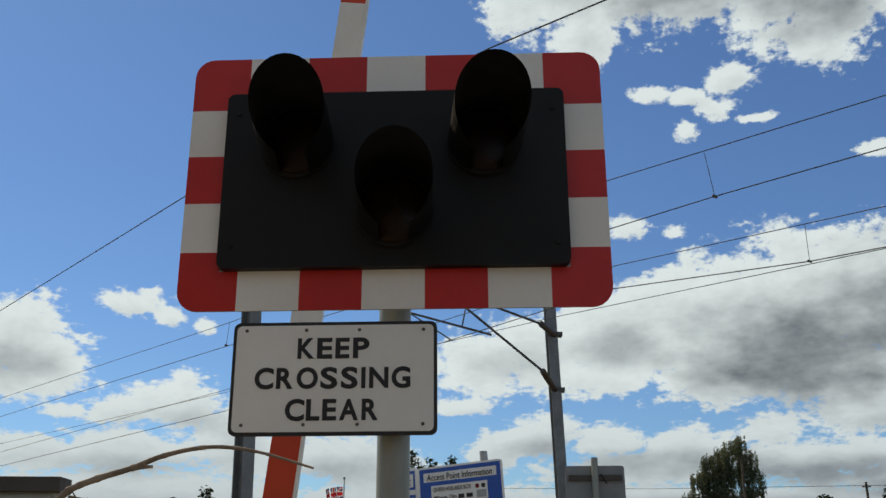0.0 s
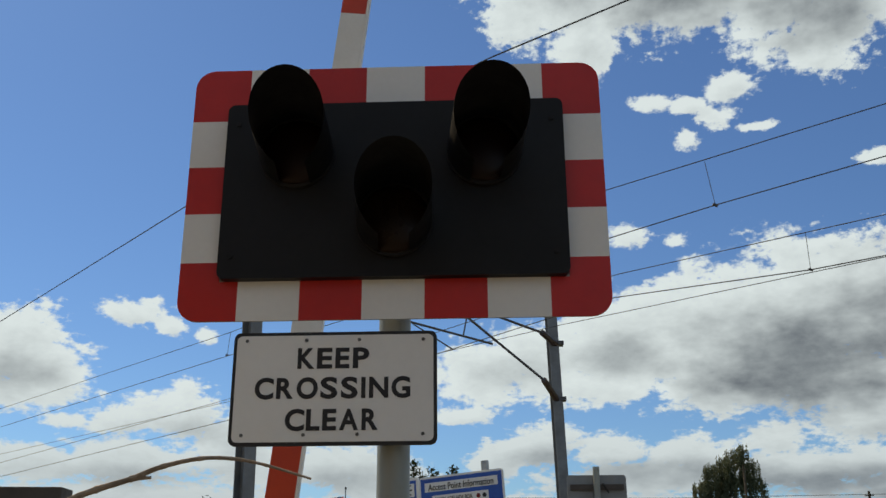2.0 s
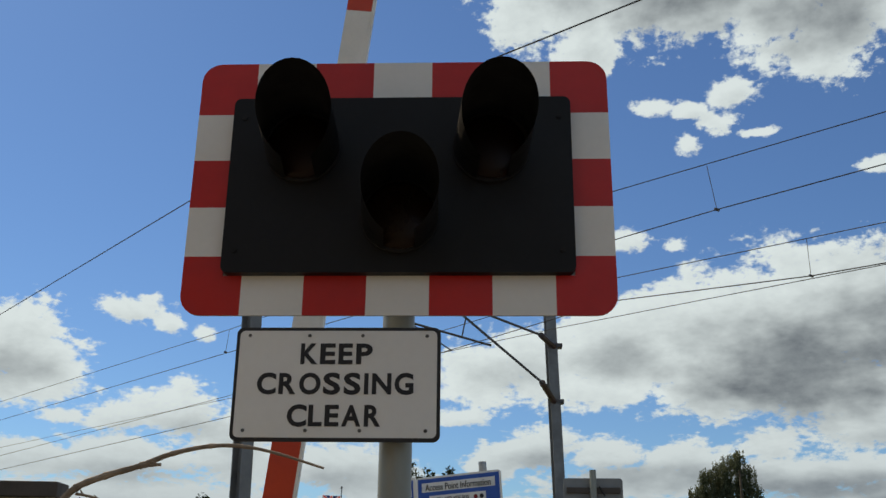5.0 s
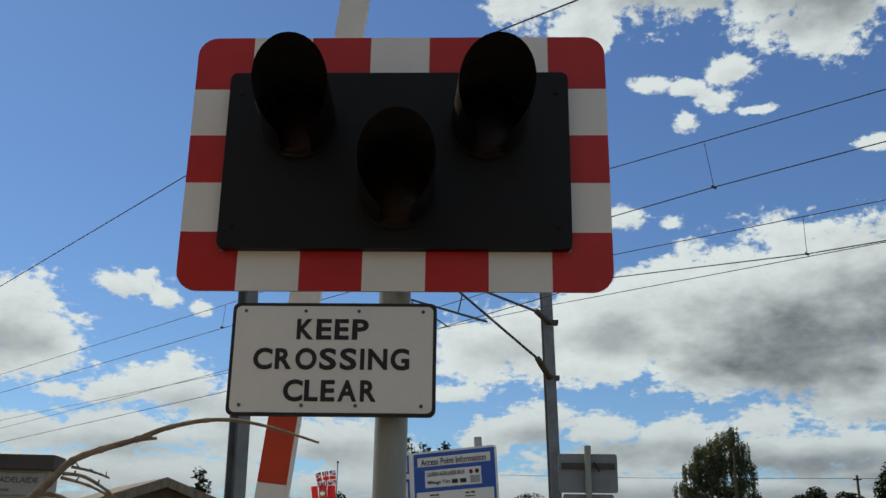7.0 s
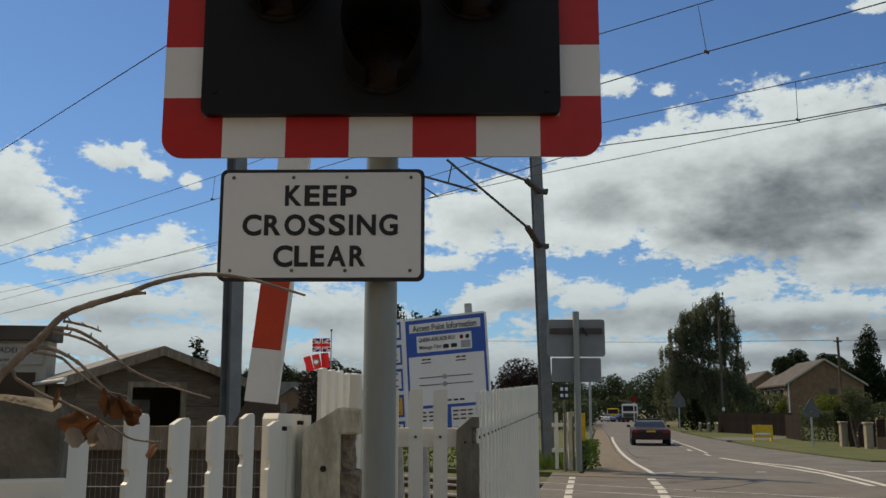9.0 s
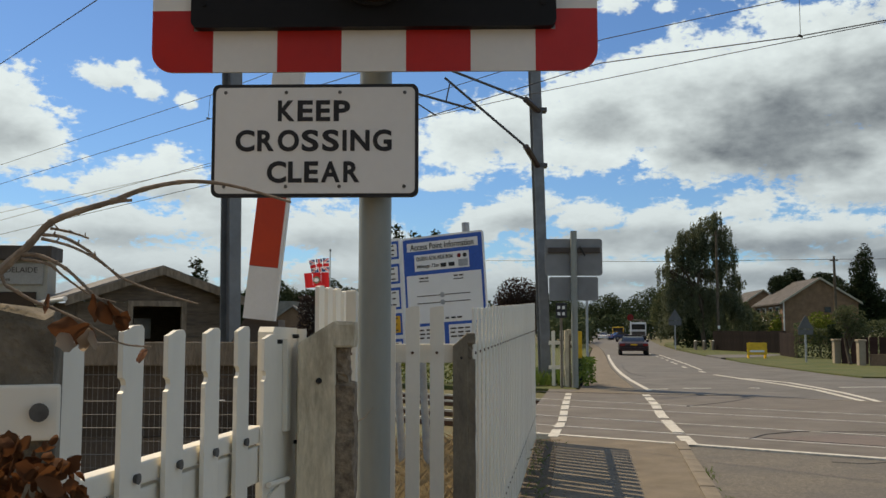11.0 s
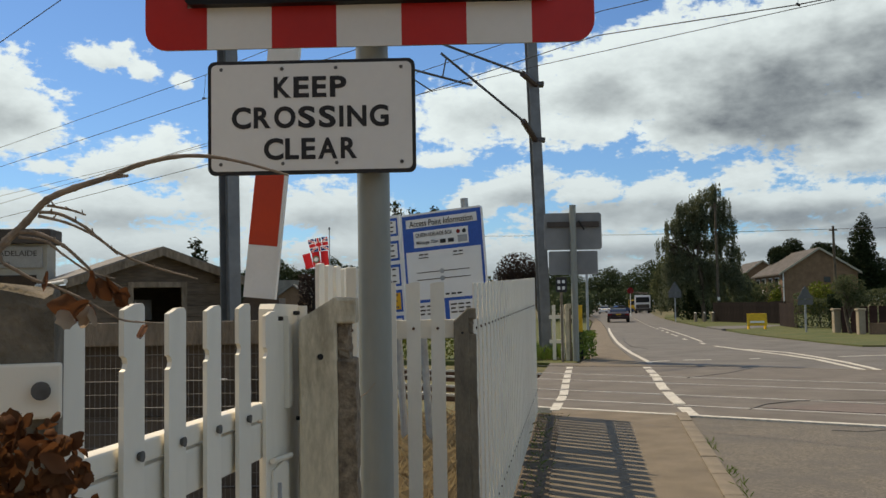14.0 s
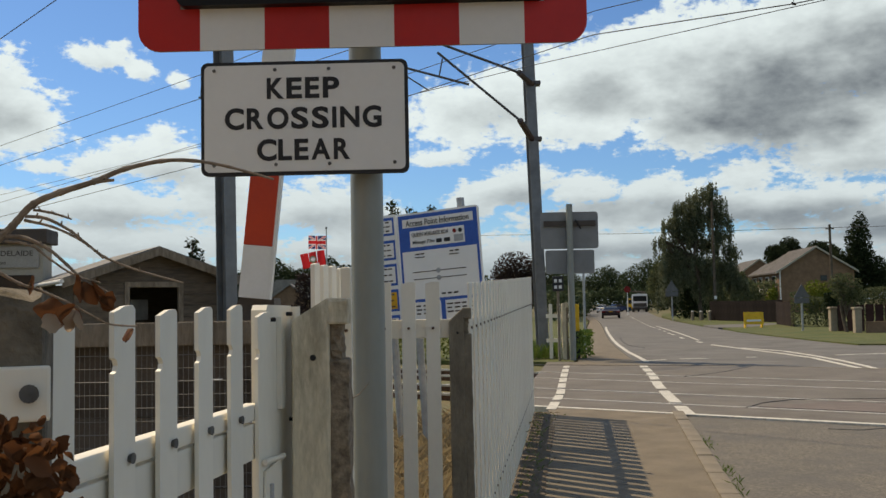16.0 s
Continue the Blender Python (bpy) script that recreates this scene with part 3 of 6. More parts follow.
for n in tracks:
    tr = thing("railway_track", "steel rails on concrete sleepers in ballast", "railway track", group="railway tracks")
    for sgn in (-1, 1):
        nn = n + sgn * 0.7175
        for nm, w, z0, z1, mm in (("rail_head", 0.036, -0.035, 0.004, M_STEEL_RAIL), ("rail_web", 0.012, -0.13, -0.035, M_RUST), ("rail_foot", 0.07, -0.15, -0.13, M_RUST)):
            part(nm, slab([rail_pt(-80, nn - w)[:2], rail_pt(60, nn - w)[:2], rail_pt(60, nn + w)[:2], rail_pt(-80, nn + w)[:2]], z0, z1), mm, tr)
    sme = mesh_of("sleeper", box(-0.13, -1.25, -0.33, 0.13, 1.25, -0.15, bevel=0.015), M_CONC)
    for k in range(40):
        s = -9.2 - k * 0.65
        share("sleeper", sme, tr, Matrix.Translation(rail_pt(s, n)) @ Matrix.Rotation(-0.604, 4, "Z"))
solo("ballast_bed", slab([rail_pt(-90, G0 - 0.6)[:2], rail_pt(-6.9, G0 - 0.6)[:2], rail_pt(-12.0, G1 + 0.6)[:2], rail_pt(-90, G1 + 0.6)[:2]], -0.4, -0.19), M_BALLAST, "brown railway ballast under the tracks", "ballast", kind="stuff")

# painted marks
def stripe(name, pts, w, z, label, gap=None, paint=None):
    """Painted strip along plan points, or dashes of the lengths gap = (on, off)."""
    marks = thing(name, label, "road marking", kind="structure")
    rng = random.Random(len(name) + len(pts))
    for (xa, ya), (xb, yb) in zip(pts, pts[1:]):
        a, b = Vector((xa, ya)), Vector((xb, yb))
        L = (b - a).length
        d = (b - a) / L
        n = Vector((-d.y, d.x)) * (w / 2)
        s = 0.0
        while s < L - 0.05:
            e = min(L, s + gap[0] * rng.uniform(0.85, 1.1)) if gap else L
            p, q = a + d * s, a + d * e
            part("painted_dash" if gap else "painted_line", slab([(p - n)[:], (q - n)[:], (q + n)[:], (p + n)[:]], z - 0.012, z), paint or M_LINE, marks)
            s = e + (gap[1] * rng.uniform(0.7, 1.2) if gap else 0.01)


stripe("footway_line_inner", [(1.46, 13.2), (1.82, 15.4), (2.27, 19.0), (2.7, 22.3)], 0.14, 0.008, "broken white line along the crossing footway", (0.9, 0.4))
stripe("footway_line_outer", [(3.16, 12.3), (3.43, 14.7), (3.68, 16.7), (4.03, 18.9), (4.42, 21.9)], 0.17, 0.008, "broken white line between footway and carriageway", (0.95, 0.4))
stripe("edge_line", [(4.86, 23.7), (5.02, 25.6), (5.27, 28.7), (5.72, 33.0), (6.26, 37.5), (7.17, 44.3), (8.19, 51.7), (9.2, 58.5)], 0.12, -0.012, "white edge line curving along the road")
stripe("centre_line_pair", [(8.3, 18.6), (8.68, 20.3), (9.1, 24.0), (9.06, 26.4), (8.85, 29.5), (8.73, 32.2)], 0.13, -0.012, "worn white centre line at the crossing")
stripe("centre_line_second", [(8.75, 19.0), (9.08, 20.95), (9.32, 22.8), (9.48, 25.0), (9.55, 27.4), (9.0, 29.6)], 0.13, -0.012, "worn white centre line at the crossing")
stripe("centre_dashes", [(8.85, 34.0), (9.2, 38.5), (10.0, 44.3), (10.95, 51.0), (11.7, 57.2), (13.3, 68.0), (20.4, 115)], 0.12, -0.012, "broken white centre line of the road", (0.9, 3.0))
stripe("lane_line", [(9.25, 36.0), (10.2, 42.5), (11.45, 52.0), (12.3, 58.5)], 0.08, -0.013, "worn thin second centre line", (6.0, 0.4))
stripe("give_way_line", [(10.1, 25.05), (11.4, 25.3), (14.0, 25.6)], 0.16, -0.012, "white line at the side turning")
stripe("stop_dashes", [(4.9, 24.1), (5.9, 24.55), (7.9, 24.75)], 0.14, -0.012, "worn broken white stop line beyond the crossing", (0.7, 0.9))
stripe("tar_seam", [(1.9, 23.0), (4.6, 22.0), (6.4, 21.5)], 0.07, 0.009, "dark tar seam at the edge of the crossing deck", paint=M_TAR)
stripe("tar_crack", [(4.1, 13.0), (4.5, 13.6), (5.1, 14.0), (6.4, 13.9)], 0.022, 0.006, "sealed crack in the crossing deck", paint=M_TAR)
stripe("tar_crack", [(4.6, 18.6), (5.6, 19.6), (6.3, 20.6), (6.7, 21.2)], 0.05, 0.006, "sealed crack in the crossing deck", paint=M_TAR)
stripe("tar_crack", [(6.2, 31.0), (6.05, 33.0), (6.5, 37.0), (7.2, 41.5)], 0.06, -0.014, "sealed crack along the road", paint=M_TAR)
stripe("tar_crack", [(4.4, 10.9), (4.7, 10.75), (5.2, 10.95)], 0.03, -0.012, "sealed crack in the worn road", paint=M_TAR)
solo("verge_right", slab([(12.75, 30.0), (15.0, 29.3), (34, 26), (60, 30), (70, 130), (25.4, 118), (20.4, 95), (17.1, 74), (14.8, 58), (14.2, 50), (13.2, 44.5), (12.85, 38), (12.7, 33)], -0.3, 0.03), M_GRASS, "mown grass verge in front of the gardens", "verge", kind="structure")
solo("driveway", slab([(14.0, 50.8), (15.8, 51.0), (19.3, 56.5), (19.3, 58.2), (14.6, 56.2)], -0.3, 0.036), M_ASPHALT, "grey asphalt drive across the verge", "drive", kind="structure")
solo("verge_left", slab([(3.0, 23.6), (3.9, 29), (5.5, 41), (8.4, 61.5), (10.8, 78), (14.5, 110), (-10, 116), (-30, 40), (1.8, 24.6)], -0.3, -0.003), M_GRASS, "rough grass beside the footway", "verge", kind="structure")

solo("deck_patch", slab([rail_pt(-3.9, 13.25)[:2], rail_pt(-1.6, 13.25)[:2], rail_pt(-1.7, 14.35)[:2], rail_pt(-3.2, 14.3)[:2]], -0.05, 0.004), M_PATCH, "pinkish repaired patch in the crossing deck", "road patch", kind="structure")

# ---- wigwag signal ----
BX, BY, BZ = 0.0, 2.2, 2.4475
sig = thing("crossing_signal", "level crossing signal with red and white border on a grey pole", "traffic signal")
part("pole", tube((-0.002, 2.285, 0), (-0.002, 2.285, 2.6), 0.0405, seg=28), M_POLE, sig, "grey painted steel pole", smooth=True)
part("pole_cap", tube((-0.002, 2.285, 2.6), (-0.002, 2.285, 2.62), 0.043, 0.03, seg=24), M_GALV, sig)
HW, HH = 0.543, 0.3525
part("backing_plate", prism([(x, z + BZ) for x, z in rounded(2 * HW, 2 * HH, 0.052)], BY + 0.002, BY + 0.007), M_GALV, sig, "aluminium backing plate")
for z in (2.25, 2.62):
    part("clamp_rail", box(-0.45, BY + 0.008, z - 0.02, 0.45, BY + 0.035, z + 0.02, bevel=0.004), M_GALV, sig)
# border squares: seven across, five up, corners rounded
IW, IH, IT = 0.441, 0.2505, 0.2325           # the panel reaches less far up than down
xs = [-HW, -0.3925, -0.2355, -0.0785, 0.0785, 0.2355, 0.3925, HW]
zs = [-HH, -0.199, -0.066, 0.066, 0.199, HH]


def square(x0, z0, x1, z1, red, corner=None):
    if corner:
        cx, cz = corner                                # outer corner rounded, inner corner cut out for the panel
        r = 0.052
        ox, oz, ix, iz = cx * HW, cz * HH, cx * IW, (IT if cz > 0 else -IH)
        arc = [(ox - cx * r + cx * r * math.sin(a), oz - cz * r + cz * r * math.cos(a)) for a in (radians(k * 15) for k in range(7))]
        pts = [(cx * 0.3925, oz)] + arc + [(ox, cz * 0.199), (ix, cz * 0.199), (ix, iz), (cx * 0.3925, iz)]
    else:
        pts = [(x0, z0), (x1, z0), (x1, z1), (x0, z1)]
    part("border_square", prism([(x, z + BZ) for x, z in pts], BY - 0.0015, BY + 0.0018), M_RED if red else M_SHEET, sig, "red reflective square" if red else "white reflective square")


for cx in (-1, 1):
    for cz in (-1, 1):
        square(0, 0, 0, 0, True, (cx, cz))
for i in range(1, 6):
    square(xs[i], IT, xs[i + 1], HH, i % 2 == 0)
    square(xs[i], -HH, xs[i + 1], -IH, i % 2 == 0)
for j in range(1, 4):
    square(-HW, zs[j], -IW, zs[j + 1], j == 2)
    square(IW, zs[j], HW, zs[j + 1], j == 2)
part("lamp_panel", prism([(x, z + BZ + (IT - IH) / 2) for x, z in rounded(2 * IW, IH + IT, 0.018, 4)], BY - 0.03, BY + 0.0016), M_BLACK, sig, "matt black lamp panel")
for sx_, sz_ in ((0.41, 2.622), (-0.41, 2.622), (0.41, 2.255), (-0.41, 2.255)):
    part("panel_screw", tube((sx_, BY - 0.034, sz_), (sx_, BY - 0.03, sz_), 0.007, seg=10), M_HOOD, sig, "black screw head")
for lx, lz, mm, lab in ((-0.252, 2.532, M_LENS_R, "unlit red lamp"), (0.234, 2.53, M_LENS_R, "unlit red lamp"), (0.004, 2.342, M_LENS_A, "unlit amber lamp")):
    lamp = part("lamp", tube((lx, BY - 0.045, lz), (lx, BY - 0.03, lz), 0.098, seg=32), M_HOOD, sig, lab, smooth=True)
    bm = bmesh.new()
    bmesh.ops.create_uvsphere(bm, u_segments=24, v_segments=12, radius=0.09)
    bmesh.ops.transform(bm, matrix=Matrix.Translation((lx, BY - 0.046, lz)) @ Matrix.Diagonal((1, 0.18, 1, 1)), verts=bm.verts)
    part("lens", bm, mm, lamp, "dark glass lens", smooth=True)
    bm = bmesh.new()                                   # hood: a tube cut away below, longest on top
    rings, seg = 7, 28
    g = []
    for i in range(seg + 1):
        a = radians(-66 + 312 * i / seg)
        reach = 0.10 + 0.205 * max(0.0, 0.5 + 0.5 * math.sin(a)) ** 0.55
        col = []
        for k in range(rings):
            f = k / (rings - 1)
            rad = 0.096 - 0.006 * f
            col.append(bm.verts.new((lx + rad * math.cos(a) + 0.075 * reach * f, BY - 0.03 - reach * f, lz + rad * math.sin(a))))
        g.append(col)
    for i in range(seg):
        for k in range(rings - 1):
            bm.faces.new((g[i][k], g[i][k + 1], g[i + 1][k + 1], g[i + 1][k]))
    r = bmesh.ops.solidify(bm, geom=bm.faces[:], thickness=0.004)
    bmesh.ops.recalc_face_normals(bm, faces=bm.faces)
    part("hood", bm, M_HOOD, lamp, "black lamp hood", smooth=True)

# plate below
plate = thing("warning_plate", "white metal plate with black words and border", "sign", Matrix.Translation((-0.141, 2.205, 1.926)))
part("plate", prism(rounded(0.5, 0.276, 0.017), -0.006, 0.006), M_INK, plate, "black border sheet")
part("face", prism(rounded(0.483, 0.259, 0.013), -0.0075, -0.0062), M_SHEET, plate, "white reflective face")
for row, zz, x0s, x1s in (("KEEP", 0.072, (-0.0901, -0.0425, 0.0023, 0.0451), (-0.0487, -0.0052, 0.0368, 0.0851)),
                          ("CROSSING", -0.001, (-0.192, -0.1389, -0.0898, -0.0318, 0.018, 0.0671, 0.0862, 0.1401), (-0.1457, -0.0980, -0.0379, 0.0098, 0.0589, 0.0773, 0.1326, 0.1858)),
                          ("CLEAR", -0.0775, (-0.1148, -0.0636, -0.0245, 0.0159, 0.0698), (-0.0677, -0.0306, 0.0092, 0.0617, 0.1089))):
    for ch, xa, xb in zip(row, x0s, x1s):
        bm = text_bm(ch, 0.068, 1.0, 0.0021)
        w0, w1 = min(v.co.x for v in bm.verts), max(v.co.x for v in bm.verts)
        h0, h1 = min(v.co.z for v in bm.verts), max(v.co.z for v in bm.verts)
        tall = 0.0535 if ch in "COSG" else 0.0512
        bmesh.ops.transform(bm, matrix=Matrix.Translation(((xa + xb) / 2, -0.0081, zz)) @ Matrix.Diagonal(((xb - xa) / (w1 - w0), 1, tall / (h1 - h0), 1)) @ Matrix.Translation((-(w0 + w1) / 2, 0, -(h0 + h1) / 2)), verts=bm.verts)
        part("letter", bm, M_INK, plate, "black capital letter")
for x, z in ((-0.217, 0.117), (-0.07, 0.117), (0.06, 0.117), (0.217, 0.116), (-0.218, -0.113), (-0.069, -0.113), (0.06, -0.113), (0.216, -0.113)):
    part("rivet", tube((x, -0.0095, z), (x, -0.006, z), 0.0046, 0.0032, 10), M_BOLT, plate)
for z in (0.07, -0.07):
    part("bracket", box(-0.19, 0.006, z - 0.015, 0.21, 0.035, z + 0.015, bevel=0.003), M_GALV, plate)


# ---- gate and boundary fences ----
LINE = math.degrees(math.atan(AX))                   # boundary line against straight ahead


def picket_outline(w, h, notch=None):
    pts = [(-w / 2, 0), (w / 2, 0), (w / 2, h - 0.005), (w / 2 - 0.007, h), (0.0, h - 0.001), (-w * 0.3, h - 0.006), (-w / 2, h - 0.009)]
    if notch:
        pts += [(-w / 2, notch + 0.010), (-w / 2 + 0.007, notch + 0.007), (-w / 2 + 0.010, notch), (-w / 2 + 0.007, notch - 0.007), (-w / 2, notch - 0.010)]
    return pts


gate = thing("picket_gate", "white painted picket gate with bolted rails and a latch stile", "gate", pose(-0.168, 1.613, 0, 0, 0, 90 - LINE))
pk = mesh_of("picket", prism(picket_outline(0.058, 1.42, 1.343), -0.004, 0.003), M_WHITE)
for i, s in enumerate((-0.725, -0.583, -0.43, -0.297, -0.16, -0.022)):
    p = share("picket", pk, gate, pose(s, -0.004, 0.05 + 0.003 * ((i * 7) % 3), 0, 0, 0))
    if i:
        part("bolt", tube((s + 0.012, -0.014, 1.277), (s + 0.012, -0.007, 1.277), 0.0075, 0.005, 10), M_BOLT, gate, "dark round bolt head")
        part("bolt", tube((s + 0.012, -0.014, 0.42), (s + 0.012, -0.007, 0.42), 0.0075, 0.005, 10), M_BOLT, gate, "dark round bolt head")
part("top_rail", box(-0.82, 0.004, 1.262, 0.12, 0.03, 1.293, bevel=0.004), M_WHITE, gate)
part("under_rail", box(-0.82, 0.006, 1.19, 0.12, 0.028, 1.257, bevel=0.004), M_WHITE, gate)
part("bottom_rail", box(-0.82, 0.004, 0.38, 0.12, 0.03, 0.46, bevel=0.004), M_WHITE, gate)
bm = box(-0.45, 0.004, -0.035, 0.45, 0.024, 0.035, bevel=0.004, m=pose(-0.37, 0, 0.82, 0, -42, 0))
part("brace", bm, M_WHITE, gate)
stile = part("stile", prism([(0.17, 0), (0.33, 0), (0.33, 1.474), (0.18, 1.476), (0.17, 1.466)], 0.004, 0.034), M_WHITE, gate, "broad white gate stile")
part("stile_picket", prism([(x + 0.136, z) for x, z in picket_outline(0.074, 1.462, 1.385)], -0.004, 0.003), M_WHITE, gate)
part("stile_fillet", prism([(0.232, 1.27), (0.27, 1.27), (0.27, 1.448), (0.232, 1.452)], -0.006, 0.0035), M_WHITE, gate)
part("edge_tube", tube((0.345, 0.006, 0), (0.345, 0.006, 1.472), 0.017, seg=16), M_WHITE, gate, smooth=True)
part("latch_bar", tube((0.11, -0.012, 1.185), (0.23, -0.01, 1.178), 0.0055, seg=8), M_WHITE, gate, "thin painted latch bar")
part("latch_plate", prism([(0.115, 1.03), (0.215, 1.03), (0.215, 1.165), (0.19, 1.175), (0.125, 1.165)], -0.01, -0.005), M_WHITE, gate)
for x, z in ((0.19, 1.447), (0.3, 1.457), (0.315, 1.24)):
    part("stile_bolt", tube((x, -0.008, z), (x, 0.006, z), 0.0042, seg=10), M_DARK, gate)
part("loop_handle", tube((0.035, -0.05, 1.08), (0.035, -0.05, 1.16), 0.004, seg=8), M_GALV, gate)


def concrete_post(name, w, d, h, slope, label, m, notch=True, seed=1, conc=None, arris=None):
    conc, arris = conc or M_CONC, arris or M_GRAVELLY
    rng = random.Random(seed)
    po = thing(name, label, "post", m)

    def lump(nm, x0, y0, z0, x1, y1, z1, material, lab="", top=False, rough=0.0012, cuts=20):
        bm = box(x0, y0, z0, x1, y1, z1, bevel=0.006)
        bmesh.ops.subdivide_edges(bm, edges=[e for e in bm.edges if abs(e.verts[0].co.z - e.verts[1].co.z) > (z1 - z0) * 0.5], cuts=cuts)
        for v in bm.verts:
            if top and v.co.z > z1 - 0.02:
                v.co.z -= slope * max(0.0, 1 - (v.co.x + w / 2) / (0.67 * w)) ** 1.2
            v.co += Vector((rng.uniform(-1, 1), rng.uniform(-1, 1), rng.uniform(-1, 1))) * rough
        return part(nm, bm, material, po, lab)

    split = w * 0.17
    lump("shaft", -w / 2, 0, 0, split, d, h, conc, "", True)
    lump("rough_arris", split - 0.004, 0.005, 0, w / 2, d, h - 0.125, arris, "rough strip of exposed aggregate", rough=0.0022, cuts=50)
    if notch:
        lump("broken_recess", split - 0.004, 0.012, h - 0.128, w * 0.38, d, h - 0.05, arris, "broken recess near the top", rough=0.003, cuts=6)
    lump("head_block", split - 0.006, -0.002, h - (0.055 if notch else 0.13), w / 2, d, h - 0.002, conc, "solid head of the post", rough=0.001, cuts=3)
    # no hole is cut: a near-black disc gives the shade inside it
    part("bolt_hole", tube((-w * 0.12, -0.0025, h - 0.12), (-w * 0.12, 0.004, h - 0.12), 0.0062, seg=12), M_DARK, po, "dark disc for the shade in a bolt hole")
    return po


M_GRAVELLY = mat("exposed aggregate", (0.30, 0.235, 0.165), (0.13, 0.098, 0.068), 55, 0.95, bump=1.0, fine=160)
concrete_post("concrete_post", 0.114, 0.09, 1.489, 0.046, "weathered concrete fence post with a broken edge beside the gate", pose(-0.058, 1.85, 0, 0, 0, 2), seed=3)
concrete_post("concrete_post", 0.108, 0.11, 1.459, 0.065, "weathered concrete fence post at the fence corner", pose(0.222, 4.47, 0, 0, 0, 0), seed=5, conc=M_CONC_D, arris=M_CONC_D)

# cross fence behind the pole
cross = thing("cross_fence", "white picket fence section between two concrete posts", "fence")
pk2 = mesh_of("picket", prism(picket_outline(0.067, 1.53), -0.02, 0.0), M_WHITE)
for x in (-0.255, -0.14, -0.024, 0.092):
    share("picket", pk2, cross, pose(x, 4.5, 0.055))
    for z in (1.363, 0.42):
        part("bolt", tube((x, 4.47, z), (x, 4.482, z), 0.007, seg=8), M_RUST, cross)
for z in (1.36, 0.42):
    part("rail", box(-0.3, 4.5, z - 0.045, 0.2, 4.53, z + 0.045, bevel=0.004), M_WHITE, cross)

# taller run of close pickets behind, turned away from the footway
run = thing("picket_fence", "tall white close picket fence section", "fence", group="white picket fences")
pk3 = mesh_of("picket", prism(picket_outline(0.095, 1.65), -0.022, 0.0), M_WHITE)
for i in range(6):
    f = i / 5
    share("picket", pk3, run, pose(-0.545 + 0.115 * f, 4.9 + 0.8 * f, 0.05 + random.uniform(-0.006, 0.006), 0, 0, 82))
for z in (1.3, 0.4):
    part("rail", box(-0.42, 0.0, z - 0.04, 0.42, 0.03, z + 0.04, bevel=0.003, m=pose(-0.487, 5.3, 0, 0, 0, 82)), M_WHITE, run)
part("end_post", box(-0.185, 3.18, 0, -0.148, 3.24, 1.606, bevel=0.006), M_WHITE, run)
for z in (1.39, 1.1):
    part("bolt", tube((-0.166, 3.172, z), (-0.166, 3.182, z), 0.006, seg=8), M_RUST, run)

# long fence beside the footway
long_f = thing("picket_fence", "long white picket fence beside the footway, stained towards its foot", "fence", group="white picket fences")
ANG = 90 - math.degrees(math.atan(0.112))
NP = 35
pk4 = mesh_of("picket", prism([(-0.077, 0), (0.077, 0), (0.077, 0.998), (0.072, 1.0), (-0.072, 1.0), (-0.077, 0.998)], -0.007, 0.0), M_WHITE)


def long_x(y):
    return 0.262 + 0.112 * (y - 4.5)


for i in range(NP):
    y = 4.56 + i * (12.72 - 4.56) / (NP - 1)
    h = 1.545 + 0.0317 * (y - 4.5) + random.uniform(-0.003, 0.003)
    o = share("picket", pk4, long_f, pose(long_x(y), y, 0.03, 0, 0, ANG))
    o.scale = (1, 1, h)
bme = mesh_of("bolt", tube((0, -0.013, 0), (0, -0.007, 0), 0.007, seg=6), M_RUST)
for i in range(0, NP):
    y = 4.56 + i * (12.72 - 4.56) / (NP - 1)
    for z in (1.36 + 0.0135 * (y - 4.5), 0.33):
        share("bolt", bme, long_f, pose(long_x(y), y, z, 0, 0, ANG))
for z in (1.38, 0.33):
    Lh = 8.2 / math.cos(math.atan(0.112)) / 2
    part("rail", box(-Lh, 0.002, z - 0.045, Lh, 0.035, z + 0.045, bevel=0.003, m=pose(long_x(8.65), 8.65, 0, 0, 0, ANG) @ Matrix.Translation((0, 0, 0.036 if z > 1 else 0)) @ Matrix.Translation((0, 0, z)) @ Matrix.Rotation(radians(-0.77 if z > 1 else 0), 4, "Y") @ Matrix.Translation((0, 0, -z))), M_WHITE, long_f)
for y in (7.3, 10.0, 12.6):
    part("fence_post", box(-0.05, 0.036, 0, 0.05, 0.14, 1.5, bevel=0.006, m=pose(long_x(y), y, 0, 0, 0, ANG)), M_CONC, long_f, "concrete post behind the pickets")
part("post_plate", box(-0.03, -0.03, 1.42, 0.03, -0.021, 1.66, bevel=0.002, m=pose(long_x(12.5), 12.5, 0, 0, 0, ANG)), M_RUST, long_f, "rusty plate")

# old timber gate post with a steel strap
old = thing("timber_gate_post", "old grey timber gate post with a split top", "post", pose(-0.3, 0.81, 0, 0, 0, 22))
bm = bmesh.new()
bm_box(bm, -0.14, 0, 0, 0.139, 0.2, 1.49, bevel=0.012)
bmesh.ops.subdivide_edges(bm, edges=bm.edges[:], cuts=5)
for v in bm.verts:
    n3 = noise.noise(v.co * 14)
    v.co += Vector((n3 * 0.008, noise.noise(v.co * 9) * 0.006, 0))
    if v.co.z > 1.45:
        v.co.z += noise.noise(Vector((v.co.x * 22, v.co.y * 8, 2))) * 0.03
part("shaft", bm, M_STONE, old, smooth=True)
strap = part("hinge_strap", box(-0.16, -0.012, 1.366, 0.142, -0.001, 1.418, bevel=0.003), M_WHITE, old, "white painted steel strap")
